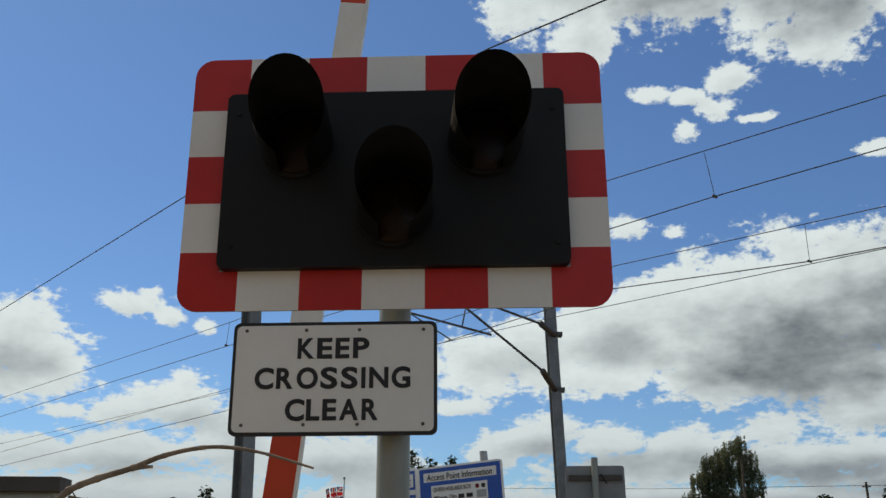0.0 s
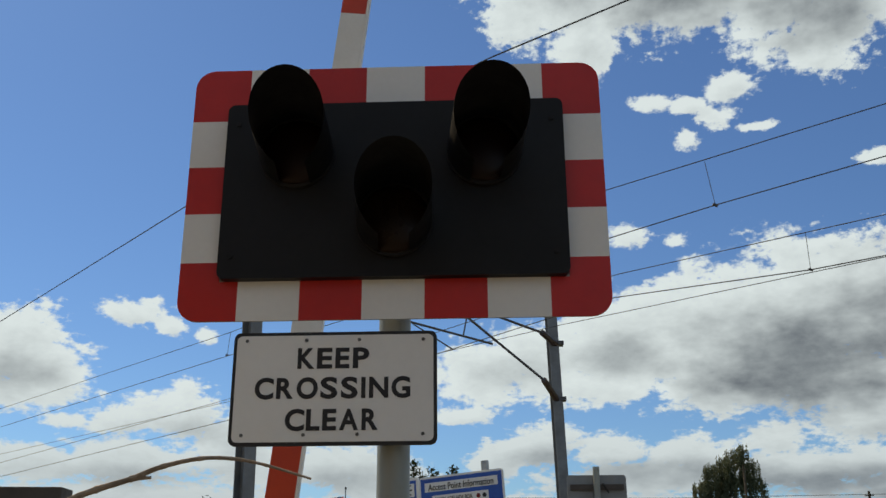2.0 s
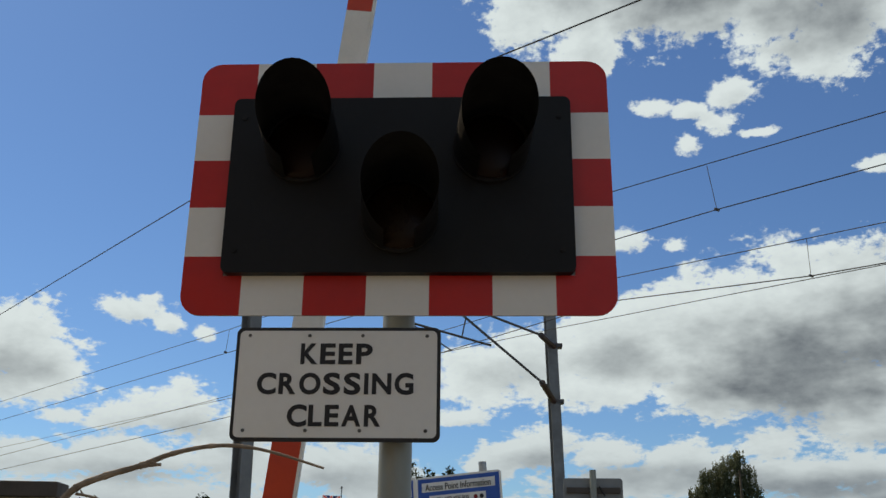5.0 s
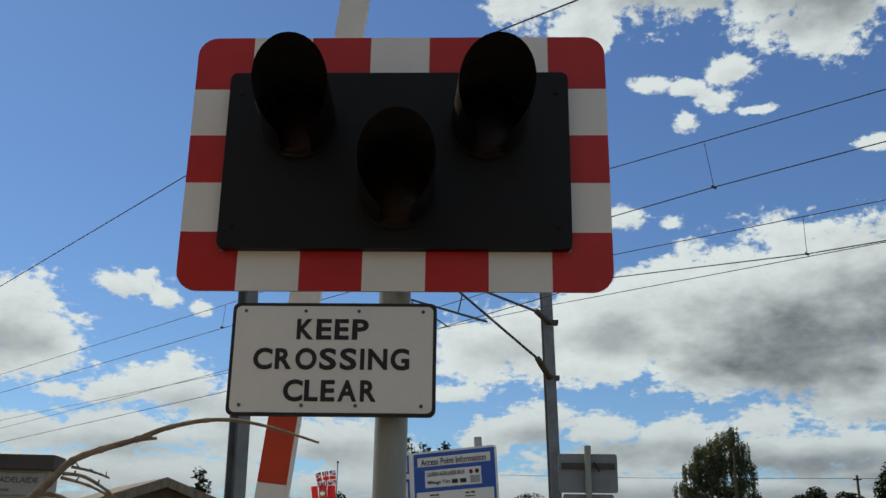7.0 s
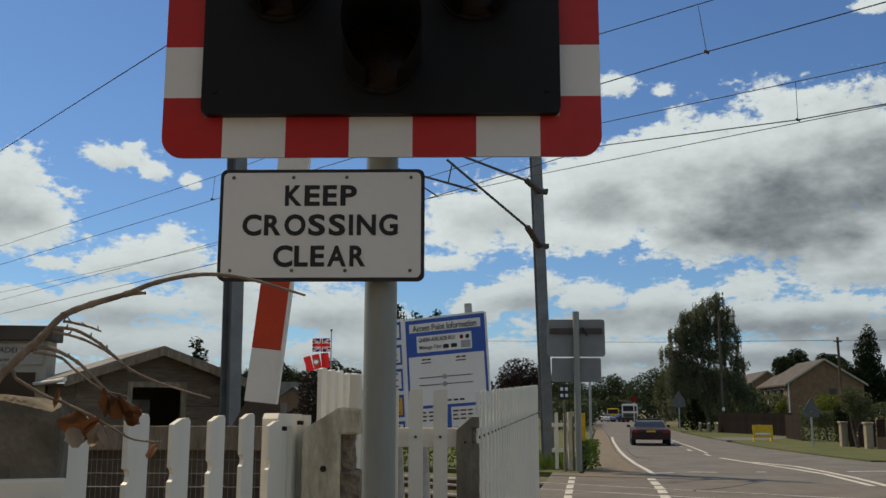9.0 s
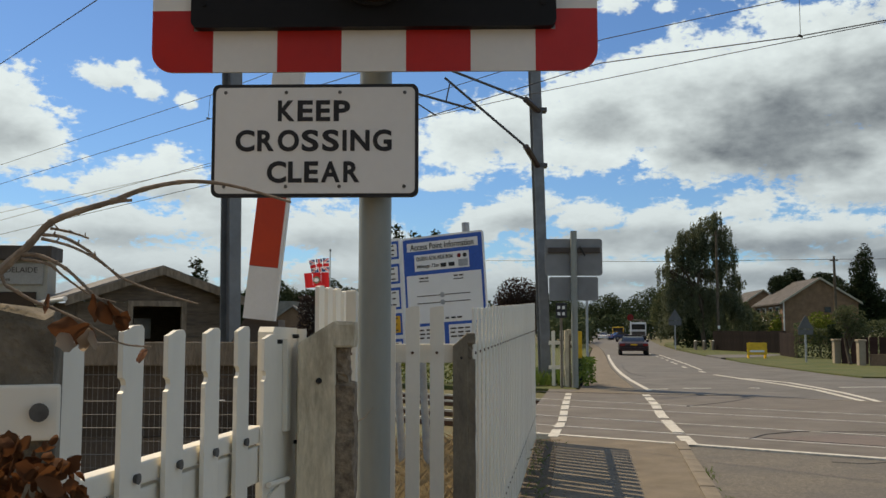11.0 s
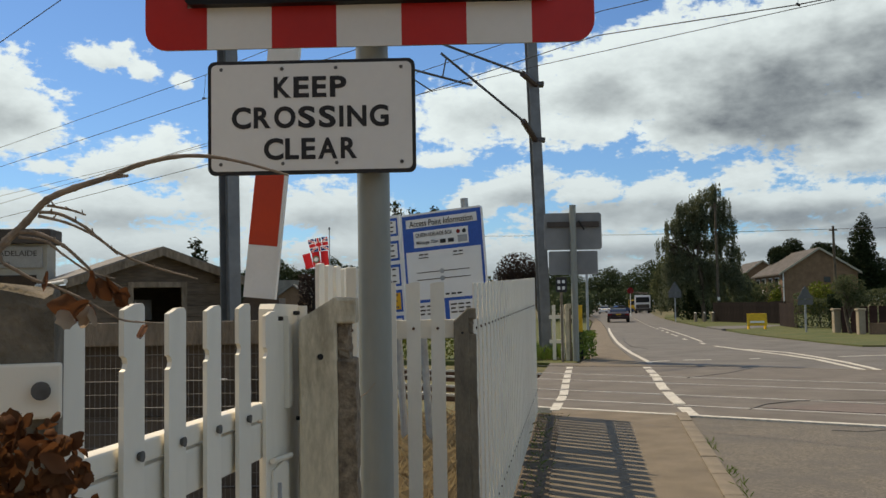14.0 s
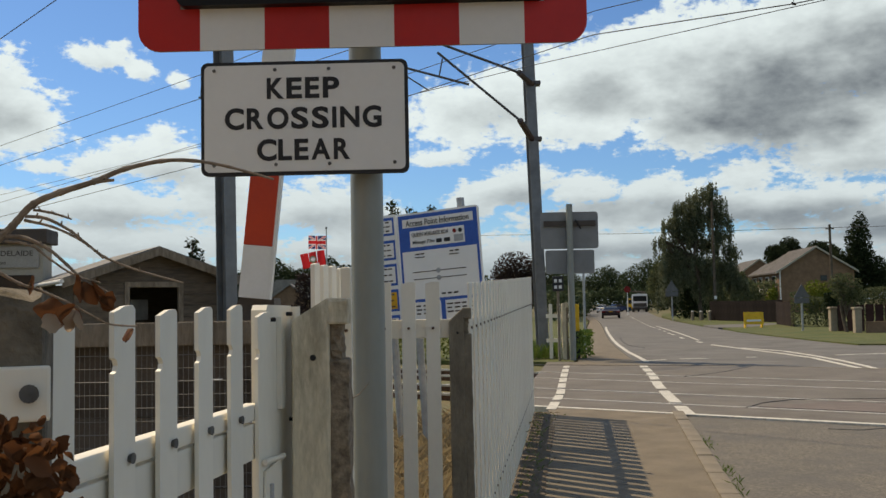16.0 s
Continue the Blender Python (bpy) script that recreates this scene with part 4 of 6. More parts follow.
for x in (0.124, 0.06, -0.02):
    part("coach_bolt", tube((x, -0.022, 1.393), (x, -0.012, 1.393), 0.0088, 0.0075, 14), M_BOLT, strap, "round dark bolt head")

# mesh panel with a top board behind the gate
wm = thing("mesh_fence", "dark wire mesh fence with a grey top board", "fence")
part("top_board", box(-1.75, 3.55, 1.335, -0.42, 3.59, 1.425, bevel=0.005), M_TIMBER, wm, "weathered grey board")
for x in (-1.7, -0.46):
    part("stake", box(x - 0.03, 3.59, 0, x + 0.03, 3.65, 1.40, bevel=0.005), M_TIMBER, wm)
bm = bmesh.new()
for i in range(66):
    bm_tube(bm, (-1.72 + i * 0.02, 3.57, 0.02), (-1.72 + i * 0.02, 3.57, 1.34), 0.0011, seg=4, caps=False)
for k in range(26):
    z = 0.05 + k * 0.05
    bm_tube(bm, (-1.74, 3.567, z), (-0.43, 3.567, z), 0.0018 if k % 2 else 0.0011, seg=4, caps=False)
part("wire_mesh", bm, M_MESH, wm, "fine welded wire mesh")

# added boarded box; its dark colour supplies the shaded interior behind the mesh
M_BACKDROP = mat("dark backdrop boards", (0.125, 0.105, 0.088), (0.085, 0.07, 0.058), 5, 0.9, bump=0.4, fine=40, vary=0.25)
coop = thing("mesh_backdrop", "low dark boarded box added as backdrop behind the mesh", "coop", pose(-1.75, 3.75, 0, 0, 0, 3))
for k in range(9):
    part("board", box(0, -0.01 - 0.003 * (k % 2), 0.03 + k * 0.145, 1.25, 0.012, 0.17 + k * 0.145), M_BACKDROP, coop)
# side in a blacker colour than the front boards
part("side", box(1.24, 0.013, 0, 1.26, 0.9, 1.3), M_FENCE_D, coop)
part("roof", box(-0.05, -0.05, 1.335, 1.3, 0.95, 1.36), M_FELT, coop)

# ---- barrier ----
bar = thing("crossing_barrier", "raised red and white crossing barrier arm", "barrier", pose(-0.738, 4.4, 1.52, 0, 6.05, 0))
bz = [0, 0.25, 0.91, 1.57, 2.23, 2.9, 3.54, 4.16, 4.8]
for i in range(len(bz) - 1):
    part("arm_band", box(-0.081, -0.02, bz[i], 0.056, 0.02, bz[i + 1] - 0.0015, bevel=0.0), M_BARRIER_R if i % 2 else M_BARRIER_W, bar, "red band" if i % 2 else "white band")
    part("side_channel", box(0.057, -0.022, bz[i], 0.07, 0.022, bz[i + 1], bevel=0.0), M_BARRIER_W, bar, "white edge channel")
mach = thing("barrier_machine", "grey barrier machine cabinet with a dark pivot bracket", "cabinet", pose(-0.8, 4.5, 0))
part("body", box(-0.3, 0, 0, 0.25, 0.45, 1.12, bevel=0.02), M_GALV, mach)
part("pivot_bracket", prism([(-0.11, 1.1), (0.16, 1.1), (0.14, 1.52), (-0.02, 1.53), (-0.09, 1.4)], -0.07, 0.1), M_FASCIA, mach, "dark pivot bracket")
part("counterweight", box(-0.2, -0.05, 0.85, 0.3, 0.12, 1.12, bevel=0.02), M_FASCIA, mach)


# ---- overhead line ----
def i_mast(name, label, x, y, w, h, yaw, lean=0.0):
    t = thing(name, label, "mast", pose(x, y, -0.1, 0, lean, yaw))
    part("flange", box(-w / 2, -w / 2, 0, w / 2, -w / 2 + 0.02, h), M_MAST, t)
    part("flange", box(-w / 2, w / 2 - 0.02, 0, w / 2, w / 2, h), M_MAST, t)
    part("web", box(-0.01, -w / 2 + 0.02, 0, 0.01, w / 2 - 0.02, h), M_MAST, t)
    part("foundation", box(-0.4, -0.4, -0.3, 0.4, 0.4, 0.14, bevel=0.03), M_CONC, t)
    return t


i_mast("overhead_line_mast", "grey steel overhead line mast near the shed", -2.99, 13.0, 0.2, 7.2, 55, -0.8)
rm = i_mast("overhead_line_mast", "grey steel overhead line mast beyond the crossing", 2.48, 26.0, 0.28, 9.6, 12, -1.55)
cant = thing("cantilever", "steel overhead line cantilever with brown insulators", "cantilever")


def rod(name, a, b, r, m, parent, lab=""):
    return part(name, tube(a, b, r, seg=8), m, parent, lab)


rod("insulator", (2.36, 25.9, 7.58), (1.93, 25.0, 7.7), 0.085, M_INSUL, cant, "ribbed brown insulator")
rod("insulator", (2.32, 25.9, 6.02), (1.93, 25.0, 6.4), 0.085, M_INSUL, cant, "ribbed brown insulator")
rod("top_tube", (1.95, 25.0, 7.69), (-0.7, 25.0, 8.75), 0.035, M_WIRE, cant)
rod("diagonal_tube", (1.95, 25.0, 6.38), (-0.25, 25.0, 8.3), 0.035, M_WIRE, cant)
rod("registration_tube", (0.584, 24.98, 7.4), (-1.75, 24.98, 8.08), 0.032, M_WIRE, cant)
rod("steady_arm", (-1.6, 24.96, 8.0), (-0.49, 24.96, 7.25), 0.02, M_WIRE, cant)
rod("dropper_arm", (-0.12, 24.96, 8.12), (-0.22, 24.96, 7.62), 0.02, M_WIRE, cant)
rod("end_clamp", (-1.72, 24.95, 8.1), (-1.72, 24.95, 7.7), 0.04, M_WIRE, cant)
for z in (7.62, 6.05):
    part("mast_clamp", box(2.32, 25.82, z - 0.05, 2.58, 26.16, z + 0.05), M_WIRE, cant)


def wire(name, pts, r, label):
    a, b, c, d = Vector(pts[0]), Vector(pts[1]), Vector(pts[-2]), Vector(pts[-1])
    pts = [a + (a - b).normalized() * 40] + [Vector(p) for p in pts] + [d + (d - c).normalized() * 14]
    bm = bmesh.new()
    for p, q in zip(pts, pts[1:]):
        bm_tube(bm, p, q, r, seg=6, caps=False)
    solo(name, bm, M_WIRE, label, "cable", group="overhead line wires")


wire("messenger_wire", [(-14.17, 27.71, 6.28), (-4.84, 18.61, 6.24), (1.94, 11.48, 6.27), (4.59, 9.12, 6.22)], 0.007, "dark overhead catenary wire above the railway")
wire("contact_wire", [(-14.06, 27.65, 5.72), (-4.94, 18.67, 5.74), (1.94, 11.48, 5.6), (3.06, 10.53, 5.65), (4.52, 9.16, 5.63)], 0.0075, "dark overhead contact wire above the railway")
wire("messenger_wire", [(-17.07, 33.86, 5.39), (-6.5, 24.65, 5.92), (2.63, 15.67, 6.41), (5.09, 13.18, 6.24), (5.86, 12.3, 6.16)], 0.0075, "dark overhead catenary wire above the railway")
wire("contact_wire", [(-16.97, 33.8, 4.89), (-6.45, 24.63, 5.36), (2.56, 15.7, 6.0), (5.05, 13.2, 5.66), (5.79, 12.34, 5.58)], 0.009, "dark overhead contact wire above the railway")
wire("contact_wire", [(-6.0, 26.5, 6.4), (1.95, 19.46, 6.49), (6.77, 14.54, 6.28)], 0.0075, "dark overhead contact wire above the railway")
wire("feeder_wire", [(-9.17, 17.56, 6.26), (-3.72, 11.73, 6.27), (0.38, 7.77, 6.11), (1.34, 7.02, 6.10)], 0.008, "dark overhead feeder wire near the footway")
for a, b in (((3.0, 10.58, 6.24), (3.06, 10.53, 5.65)), ((5.05, 13.2, 6.24), (5.05, 13.2, 5.66)), ((-4.9, 18.66, 6.24), (-4.94, 18.67, 5.76))):
    dr = thing("dropper", "thin dropper wire with a clamp", "cable", group="droppers")
    rod("dropper_wire", a, b, 0.0045, M_WIRE, dr)
    rod("dropper_clamp", Vector(b) + Vector((-0.03, 0, 0.01)), Vector(b) + Vector((0.03, 0, -0.01)), 0.02, M_WIRE, dr)

# ---- information board ----
info = thing("information_board", "blue and white railway access point information board on grey posts", "sign", pose(0.14, 9.55, 0, 0, -3.6, -24))
part("panel", prism([(x - 0.0, z + 1.86) for x, z in rounded(0.93, 1.2, 0.03, 4)], -0.012, 0.012), M_BOARD, info, "white edged panel")


def info_sheet(x0, z0, x1, z1, m, lift, lab=""):
    return part("printed_field", box(x0, -0.012 - lift, z0, x1, -0.0125 - lift + 0.0015, z1), m, info, lab)


info_sheet(-0.445, 1.30, 0.45, 2.44, M_BLUE, 0.001, "blue field")
info_sheet(-0.40, 2.31, 0.405, 2.40, M_BOARD, 0.003, "white title field")
info_sheet(-0.32, 2.10, 0.30, 2.27, M_BOARD, 0.003, "white name field")
info_sheet(-0.42, 1.56, 0.425, 2.06, M_BOARD, 0.003, "white map field")
info_sheet(-0.40, 1.33, -0.02, 1.53, M_BOARD, 0.003, "white text field")
info_sheet(0.03, 1.33, 0.41, 1.53, M_BOARD, 0.003, "white text field")


def words(body, w, h, x, z, m, parent, y):
    bm = text_bm(body, 0.1, 1.0, 0.001)
    xa, xb = min(v.co.x for v in bm.verts), max(v.co.x for v in bm.verts)
    za, zb = min(v.co.z for v in bm.verts), max(v.co.z for v in bm.verts)
    bmesh.ops.transform(bm, matrix=Matrix.Translation((x, y, z)) @ Matrix.Diagonal((w / (xb - xa), 1, h / (zb - za), 1)) @ Matrix.Translation((-(xa + xb) / 2, 0, -(za + zb) / 2)), verts=bm.verts)
    return part("lettering", bm, m, parent, "dark lettering")


words("Access Point Information", 0.72, 0.065, 0.0, 2.353, M_INK, info, -0.018)
words("QUEEN ADELAIDE BOX", 0.42, 0.048, -0.085, 2.225, M_INK, info, -0.018)
words("Mileage 73m", 0.25, 0.046, -0.165, 2.145, M_INK, info, -0.018)


def bars(rng, x0, x1, z, h, parent, y, m, n):
    x = x0
    for _ in range(n):
        w = (x1 - x0) / n
        part("text_bar", box(x, y - 0.0008, z - h / 2, x + w * rng.uniform(0.6, 0.85), y + 0.0008, z + h / 2), m, parent, "dark bar of small print")
        x += w


rb = random.Random(11)
bars(rb, -0.02, 0.16, 2.145, 0.04, info, -0.018, M_INK, 2)
for x, mm in ((0.19, M_LENS_R), (0.255, M_INK)):
    part("dot", tube((x, -0.018, 2.225), (x, -0.014, 2.225), 0.022, seg=14), M_TAIL if mm is M_LENS_R else mm, info)
info_sheet(0.18, 2.115, 0.285, 2.185, M_GALV, 0.0045, "grey label")
for z, x0, x1 in ((1.84, -0.31, 0.29), (1.765, -0.31, 0.29)):
    part("map_line", box(x0, -0.0188, z - 0.004, x1, -0.0168, z + 0.004), M_FASCIA, info, "thin map line")
    bm = bmesh.new()
    bm_tube(bm, (-0.02, -0.0195, z), (-0.02, -0.0172, z), 0.026, seg=16)
    part("map_ring", bm, M_GALV, info, "grey ring on the map line")
for x in (-0.22, 0.17):
    part("arrow", box(x - 0.055, -0.0188, 1.987, x + 0.055, -0.0168, 1.996), M_INK, info)
    bars(rb, x - 0.05, x + 0.07, 2.025, 0.015, info, -0.018, M_FASCIA, 2)
bars(rb, 0.0, 0.2, 1.60, 0.018, info, -0.018, M_INK, 3)
for z in (1.49, 1.45, 1.41):
    bars(rb, -0.38, -0.06, z, 0.016, info, -0.018, M_FASCIA, 4)
    bars(rb, 0.05, 0.38, z, 0.016, info, -0.018, M_FASCIA, 4)
for x in (-0.33, 0.25):
    part("board_post", tube((x, 0.06, 0), (x, 0.06, 2.56 if x > 0 else 2.4), 0.04, seg=14), M_GALV, info, "round grey post", smooth=True)
# narrow neighbour board
side_b = thing("notice_board", "narrow blue and white notice board with a yellow notice", "sign", pose(-0.435, 9.86, 0, 0, -3.6, -24))
part("panel", prism([(x, z + 1.80) for x, z in rounded(0.3, 1.28, 0.02, 3)], -0.012, 0.012), M_BOARD, side_b)
for z0, z1, mm in ((2.22, 2.41, M_BLUE), (1.96, 2.17, M_BLUE), (1.69, 1.92, M_BLUE), (1.42, 1.65, M_BLUE), (1.2, 1.38, M_BLUE)):
    part("printed_field", box(-0.135, -0.0135, z0, 0.125, -0.0125, z1), mm, side_b, "blue field")
    part("printed_field", box(-0.12, -0.016, z0 + 0.025, 0.105, -0.0145, z1 - 0.03), M_ORANGE if z0 == 1.42 else M_BOARD, side_b, "yellow notice" if z0 == 1.42 else "white text field")
    for k in range(3):
        bars(rb, -0.1, 0.09, z0 + 0.05 + k * (z1 - z0 - 0.09) / 2.2, 0.015, side_b, -0.0185, M_FASCIA, 3)
part("board_post", tube((0.0, 0.06, 0), (0.0, 0.06, 2.4), 0.04, seg=12), M_GALV, side_b)

# ---- shed and signal box on the near side ----
shed = thing("garden_shed", "weathered brown timber shed with a felt roof and an open doorway", "shed", pose(-3.95, 12.85, 0, 0, 0, 33))
SW, SL, EZ, RZ = 1.15, 2.6, 1.90, 2.29
nb = 0
for k in range(13):
    z0 = k * 0.155
    z1 = z0 + 0.15
    if z1 > RZ - 0.05:
        break
    half = SW - 0.08 if z1 < EZ else (SW - 0.08) * max(0.05, (RZ - z1) / (RZ - EZ))
    for x0, x1 in (((-half, -0.42), (0.36, half)) if z0 < 1.8 else ((-half, half),)):
        if x1 > x0:
            part("board", box(x0, -0.012 - 0.004 * (k % 2), z0, x1, 0.012, z1), M_SHED, shed)
    for sx in (-1, 1):
        if z1 < EZ + 0.02:
            part("board", box(sx * (SW - 0.08) - 0.012, 0.012, z0, sx * (SW - 0.08) + 0.012, SL, z1), M_SHED, shed)
part("gable_panel", prism([(-SW + 0.1, 1.875), (SW - 0.1, 1.875), (SW - 0.1, EZ - 0.04), (0, RZ), (-SW + 0.1, EZ - 0.04)], 0.013, 0.03), M_SHED, shed)
part("back_wall", box(-SW + 0.1, SL - 0.03, 0, SW - 0.1, SL, EZ), M_SHED, shed)
part("door_frame", box(-0.43, -0.03, 0, -0.36, 0.03, 1.87, bevel=0.004), M_TIMBER, shed)
part("door_frame", box(0.30, -0.03, 0, 0.37, 0.03, 1.87, bevel=0.004), M_TIMBER, shed)
part("door_lintel", box(-0.43, -0.032, 1.80, 0.37, 0.03, 1.875, bevel=0.004), M_TIMBER, shed)
# pale grey pane imitates the glow of a window inside the shed
part("window_glow_pane", box(-0.05, 1.2, 1.35, 0.2, 1.22, 1.65), M_GALV, shed, "pale pane in place of window glow inside")
for sx in (-1, 1):
    bm = prism([(0, RZ + 0.02), (sx * (SW + 0.08), EZ - 0.02), (sx * (SW + 0.08), EZ + 0.03), (0, RZ + 0.07)], -0.16, SL + 0.1)
    part("roof_slope", bm, M_FELT, shed, "grey roof felt")
    bm = prism([(0, RZ - 0.06), (sx * (SW + 0.1), EZ - 0.11), (sx * (SW + 0.1), EZ + 0.0), (0, RZ + 0.05)], -0.19, -0.165)
    part("barge_board", bm, M_TIMBER, shed)
part("gutter", tube((-SW - 0.11, -0.2, EZ - 0.02), (-SW - 0.11, SL, EZ - 0.02), 0.03, seg=8), M_BOARD, shed, "pale gutter")

hut = thing("signal_hut", "beige clad railway hut with a brown flat roof and name board", "hut", pose(-6.03, 14.0, 0, 0, 0, 8))
part("wall", box(-3.2, 0, 0, 0, 0.45, 2.52, bevel=0.01), M_RENDER, hut)
part("roof", box(-3.3, -0.12, 2.52, 0.08, 0.5, 2.74, bevel=0.02), M_FASCIA, hut, "brown flat roof edge")
nameb = part("name_board", box(-1.2, -0.03, 2.16, -0.06, -0.002, 2.48, bevel=0.006), M_SIGNW, hut, "white name board")
words("QUEEN ADELAIDE", 0.98, 0.095, -0.63, 2.37, M_FASCIA, nameb, -0.032)
words("Gates", 0.2, 0.055, -0.63, 2.24, M_FASCIA, nameb, -0.032)
part("window", box(-0.75, -0.02, 1.3, -0.15, -0.002, 2.05, bevel=0.004), M_GLASSD, hut, "dark window")

# ---- far side of the crossing ----
far_sig = thing("crossing_signal", "grey back of a crossing signal and plate on a thin pole", "traffic signal")
part("pole", tube((3.13, 24.6, 0), (3.13, 24.6, 4.07), 0.085, seg=14), M_POLE, far_sig, smooth=True)
part("signal_back", prism([(x + 3.14, z + 3.39) for x, z in rounded(1.5, 0.97, 0.08)], 24.7, 24.74), M_BACK, far_sig, "grey signal back plate")
part("cross_channel", box(2.46, 24.62, 3.5, 3.82, 24.69, 3.64, bevel=0.01), M_FASCIA, far_sig, "dark mounting channel")
part("plate_back", prism([(x + 3.13, z + 2.56) for x, z in rounded(1.28, 0.62, 0.05)], 24.7, 24.73), M_BACK, far_sig, "grey plate back")
part("cable", tube((3.28, 24.58, 3.66), (3.42, 24.58, 3.42), 0.02, seg=6), M_DARK, far_sig)
mil = thing("distance_plate", "small black plate with white figures on a post", "sign")
part("plate", box(2.62, 24.3, 1.79, 2.9, 24.33, 2.18, bevel=0.01), M_INK, mil)
for r_, c_ in ((0, 0), (0, 1), (1, 0), (1, 1)):
    part("figure_bar", box(2.66 + c_ * 0.12, 24.285, 2.02 - r_ * 0.16, 2.73 + c_ * 0.12, 24.298, 2.1 - r_ * 0.16), M_BOARD, mil, "white bar figure")
part("post", box(2.73, 24.34, 0, 2.79, 24.4, 2.1), M_TIMBER, mil)
ff = thing("picket_fence", "short white picket fence beyond the crossing", "fence", group="white picket fences")
pk5 = mesh_of("picket", prism(picket_outline(0.09, 1.45), -0.02, 0.0), M_WHITE)
for x in (2.62, 2.84, 3.0):
    share("picket", pk5, ff, pose(x, 25.1, 0.02))
for z in (0.5, 1.15):
    part("rail", box(2.5, 25.1, z - 0.05, 3.1, 25.14, z + 0.05), M_WHITE, ff)
concrete_post("concrete_post", 0.16, 0.15, 1.5, 0.03, "weathered concrete fence post beyond the crossing", pose(2.98, 24.9, 0), notch=False, seed=9)
boll = thing("marker_post", "yellow and black marker post beside the footway", "bollard")
part("base_band", box(3.24, 25.4, 0, 3.42, 25.55, 0.72, bevel=0.01), M_INK, boll, "black band")
part("top_band", box(3.24, 25.4, 0.724, 3.42, 25.55, 1.45, bevel=0.02), M_YELLOW, boll, "yellow band")
solo("sign_pole", tube((4.16, 30, 0), (4.17, 30, 2.95), 0.04, seg=10), M_GALV, "thin grey sign pole in the footway verge", "pole")

# ---- street on the far side ----
def house(name, label, m, w, L, ez, rz, wins):
    h = thing(name, label, "house", m)
    part("wall", prism([(0, 0), (w, 0), (w, ez), (w / 2, rz), (0, ez)], 0, L), M_BRICK, h, "buff brick walls")
    for a, b in (((w / 2, rz + 0.1), (-0.35, ez - 0.18)), ((w / 2, rz + 0.1), (w + 0.35, ez - 0.18))):
        part("roof_slope", prism([a, b, (b[0], b[1] - 0.16), (a[0], a[1] - 0.16)], -0.3, L + 0.3), M_TILE, h, "brown roof tiles")
        part("barge_board", prism([(a[0], a[1] + 0.02), (b[0], b[1] + 0.02), (b[0], b[1] - 0.2), (a[0], a[1] - 0.2)], -0.36, -0.31), M_RENDER, h, "pale barge board")
    for y0, z0, wy, hz in wins:
        wn = part("window", box(-0.06, y0, z0, 0.02, y0 + wy, z0 + hz), M_BOARD, h, "white framed window")
        part("pane", box(-0.08, y0 + 0.08, z0 + 0.08, -0.062, y0 + wy / 2 - 0.04, z0 + hz - 0.08), M_GLASSD, wn)
        part("pane", box(-0.08, y0 + wy / 2 + 0.04, z0 + 0.08, -0.062, y0 + wy - 0.08, z0 + hz - 0.08), M_GLASSD, wn)
        if z0 > 2:
            part("window_panel", box(-0.05, y0 - 0.1, z0 - 0.62, 0.02, y0 + wy + 0.1, z0 - 0.06), M_BOARD, h, "white panel below the window")
    wn = part("window", box(w * 0.55, -0.05, ez - 1.2, w * 0.55 + 0.7, 0.02, ez - 0.6), M_FASCIA, h, "small gable window")
    part("pane", box(w * 0.55 + 0.06, -0.07, ez - 1.14, w * 0.55 + 0.64, -0.052, ez - 0.66), M_GLASSD, wn)
    part("downpipe", tube((0.12, -0.08, 0), (0.12, -0.08, ez), 0.07, seg=8), M_BOARD, h, "white downpipe")
    return h


wins = [(1.2, 2.9, 1.6, 1.1), (4.2, 2.9, 1.6, 1.1), (7.4, 2.9, 1.6, 1.1), (10.2, 2.9, 1.6, 1.1), (1.5, 0.7, 2.2, 1.3), (7.6, 0.7, 2.2, 1.3)]
M_BOUNCE_BRICK = mat("warm buff bounce brick", (0.44, 0.31, 0.19), (0.36, 0.25, 0.15), 2, 0.9, bump=0.3, fine=12)
hs = house("house", "two storey buff brick house with brown tiled gable roof", pose(33.9, 100, 0, 0, 0, -5), 7.7, 13, 4.55, 6.95, wins)
part("porch_roof", prism([(-1.6, 2.0), (0, 2.9), (0, 3.0), (-1.6, 2.1)], 0.5, 3.2), M_TILE, hs)
house("house", "buff brick house behind a birch tree", pose(38.2, 130, 0, 0, 0, -5), 6.3, 12, 4.9, 7.0, wins)

rbir = random.Random(77)
strands = []
boughs = [(-2.9, 6.2, 0.75), (-2.2, 7.6, 0.8), (-1.3, 8.9, 0.8), (-0.4, 9.4, 0.8), (0.5, 10.0, 0.8), (1.2, 10.3, 0.55), (1.7, 9.2, 0.7), (2.0, 7.9, 0.75), (1.6, 6.6, 0.9), (2.5, 5.4, 0.8), (2.2, 4.0, 1.0), (0.4, 8.0, 1.0),
          (-0.8, 6.8, 1.2), (0.6, 6.0, 1.2), (-1.2, 7.6, 0.9), (1.1, 8.4, 0.8), (-0.3, 8.2, 0.9), (-2.5, 4.4, 0.8), (-1.9, 5.2, 1.0), (-0.4, 4.6, 1.4), (1.2, 4.2, 1.2), (-1.6, 3.4, 1.2), (0.4, 2.8, 1.3), (2.9, 2.9, 0.9), (-2.5, 2.6, 1.0)]
for bx, bz_, br in boughs:                             # each bough carries a skirt of drooping strands
    for _ in range(int(30 * br)):
        a, r = rbir.uniform(0, 6.28), br * rbir.random() ** 0.6
        up = 0.5 * (1 - (r / br) ** 2)
        L = rbir.uniform(0.4, 1.3)
        strands.append(((bx + r * math.cos(a), r * math.sin(a) * 0.9, bz_ + up - L * 0.7), (rbir.uniform(0.10, 0.26), rbir.uniform(0.12, 0.3), L)))
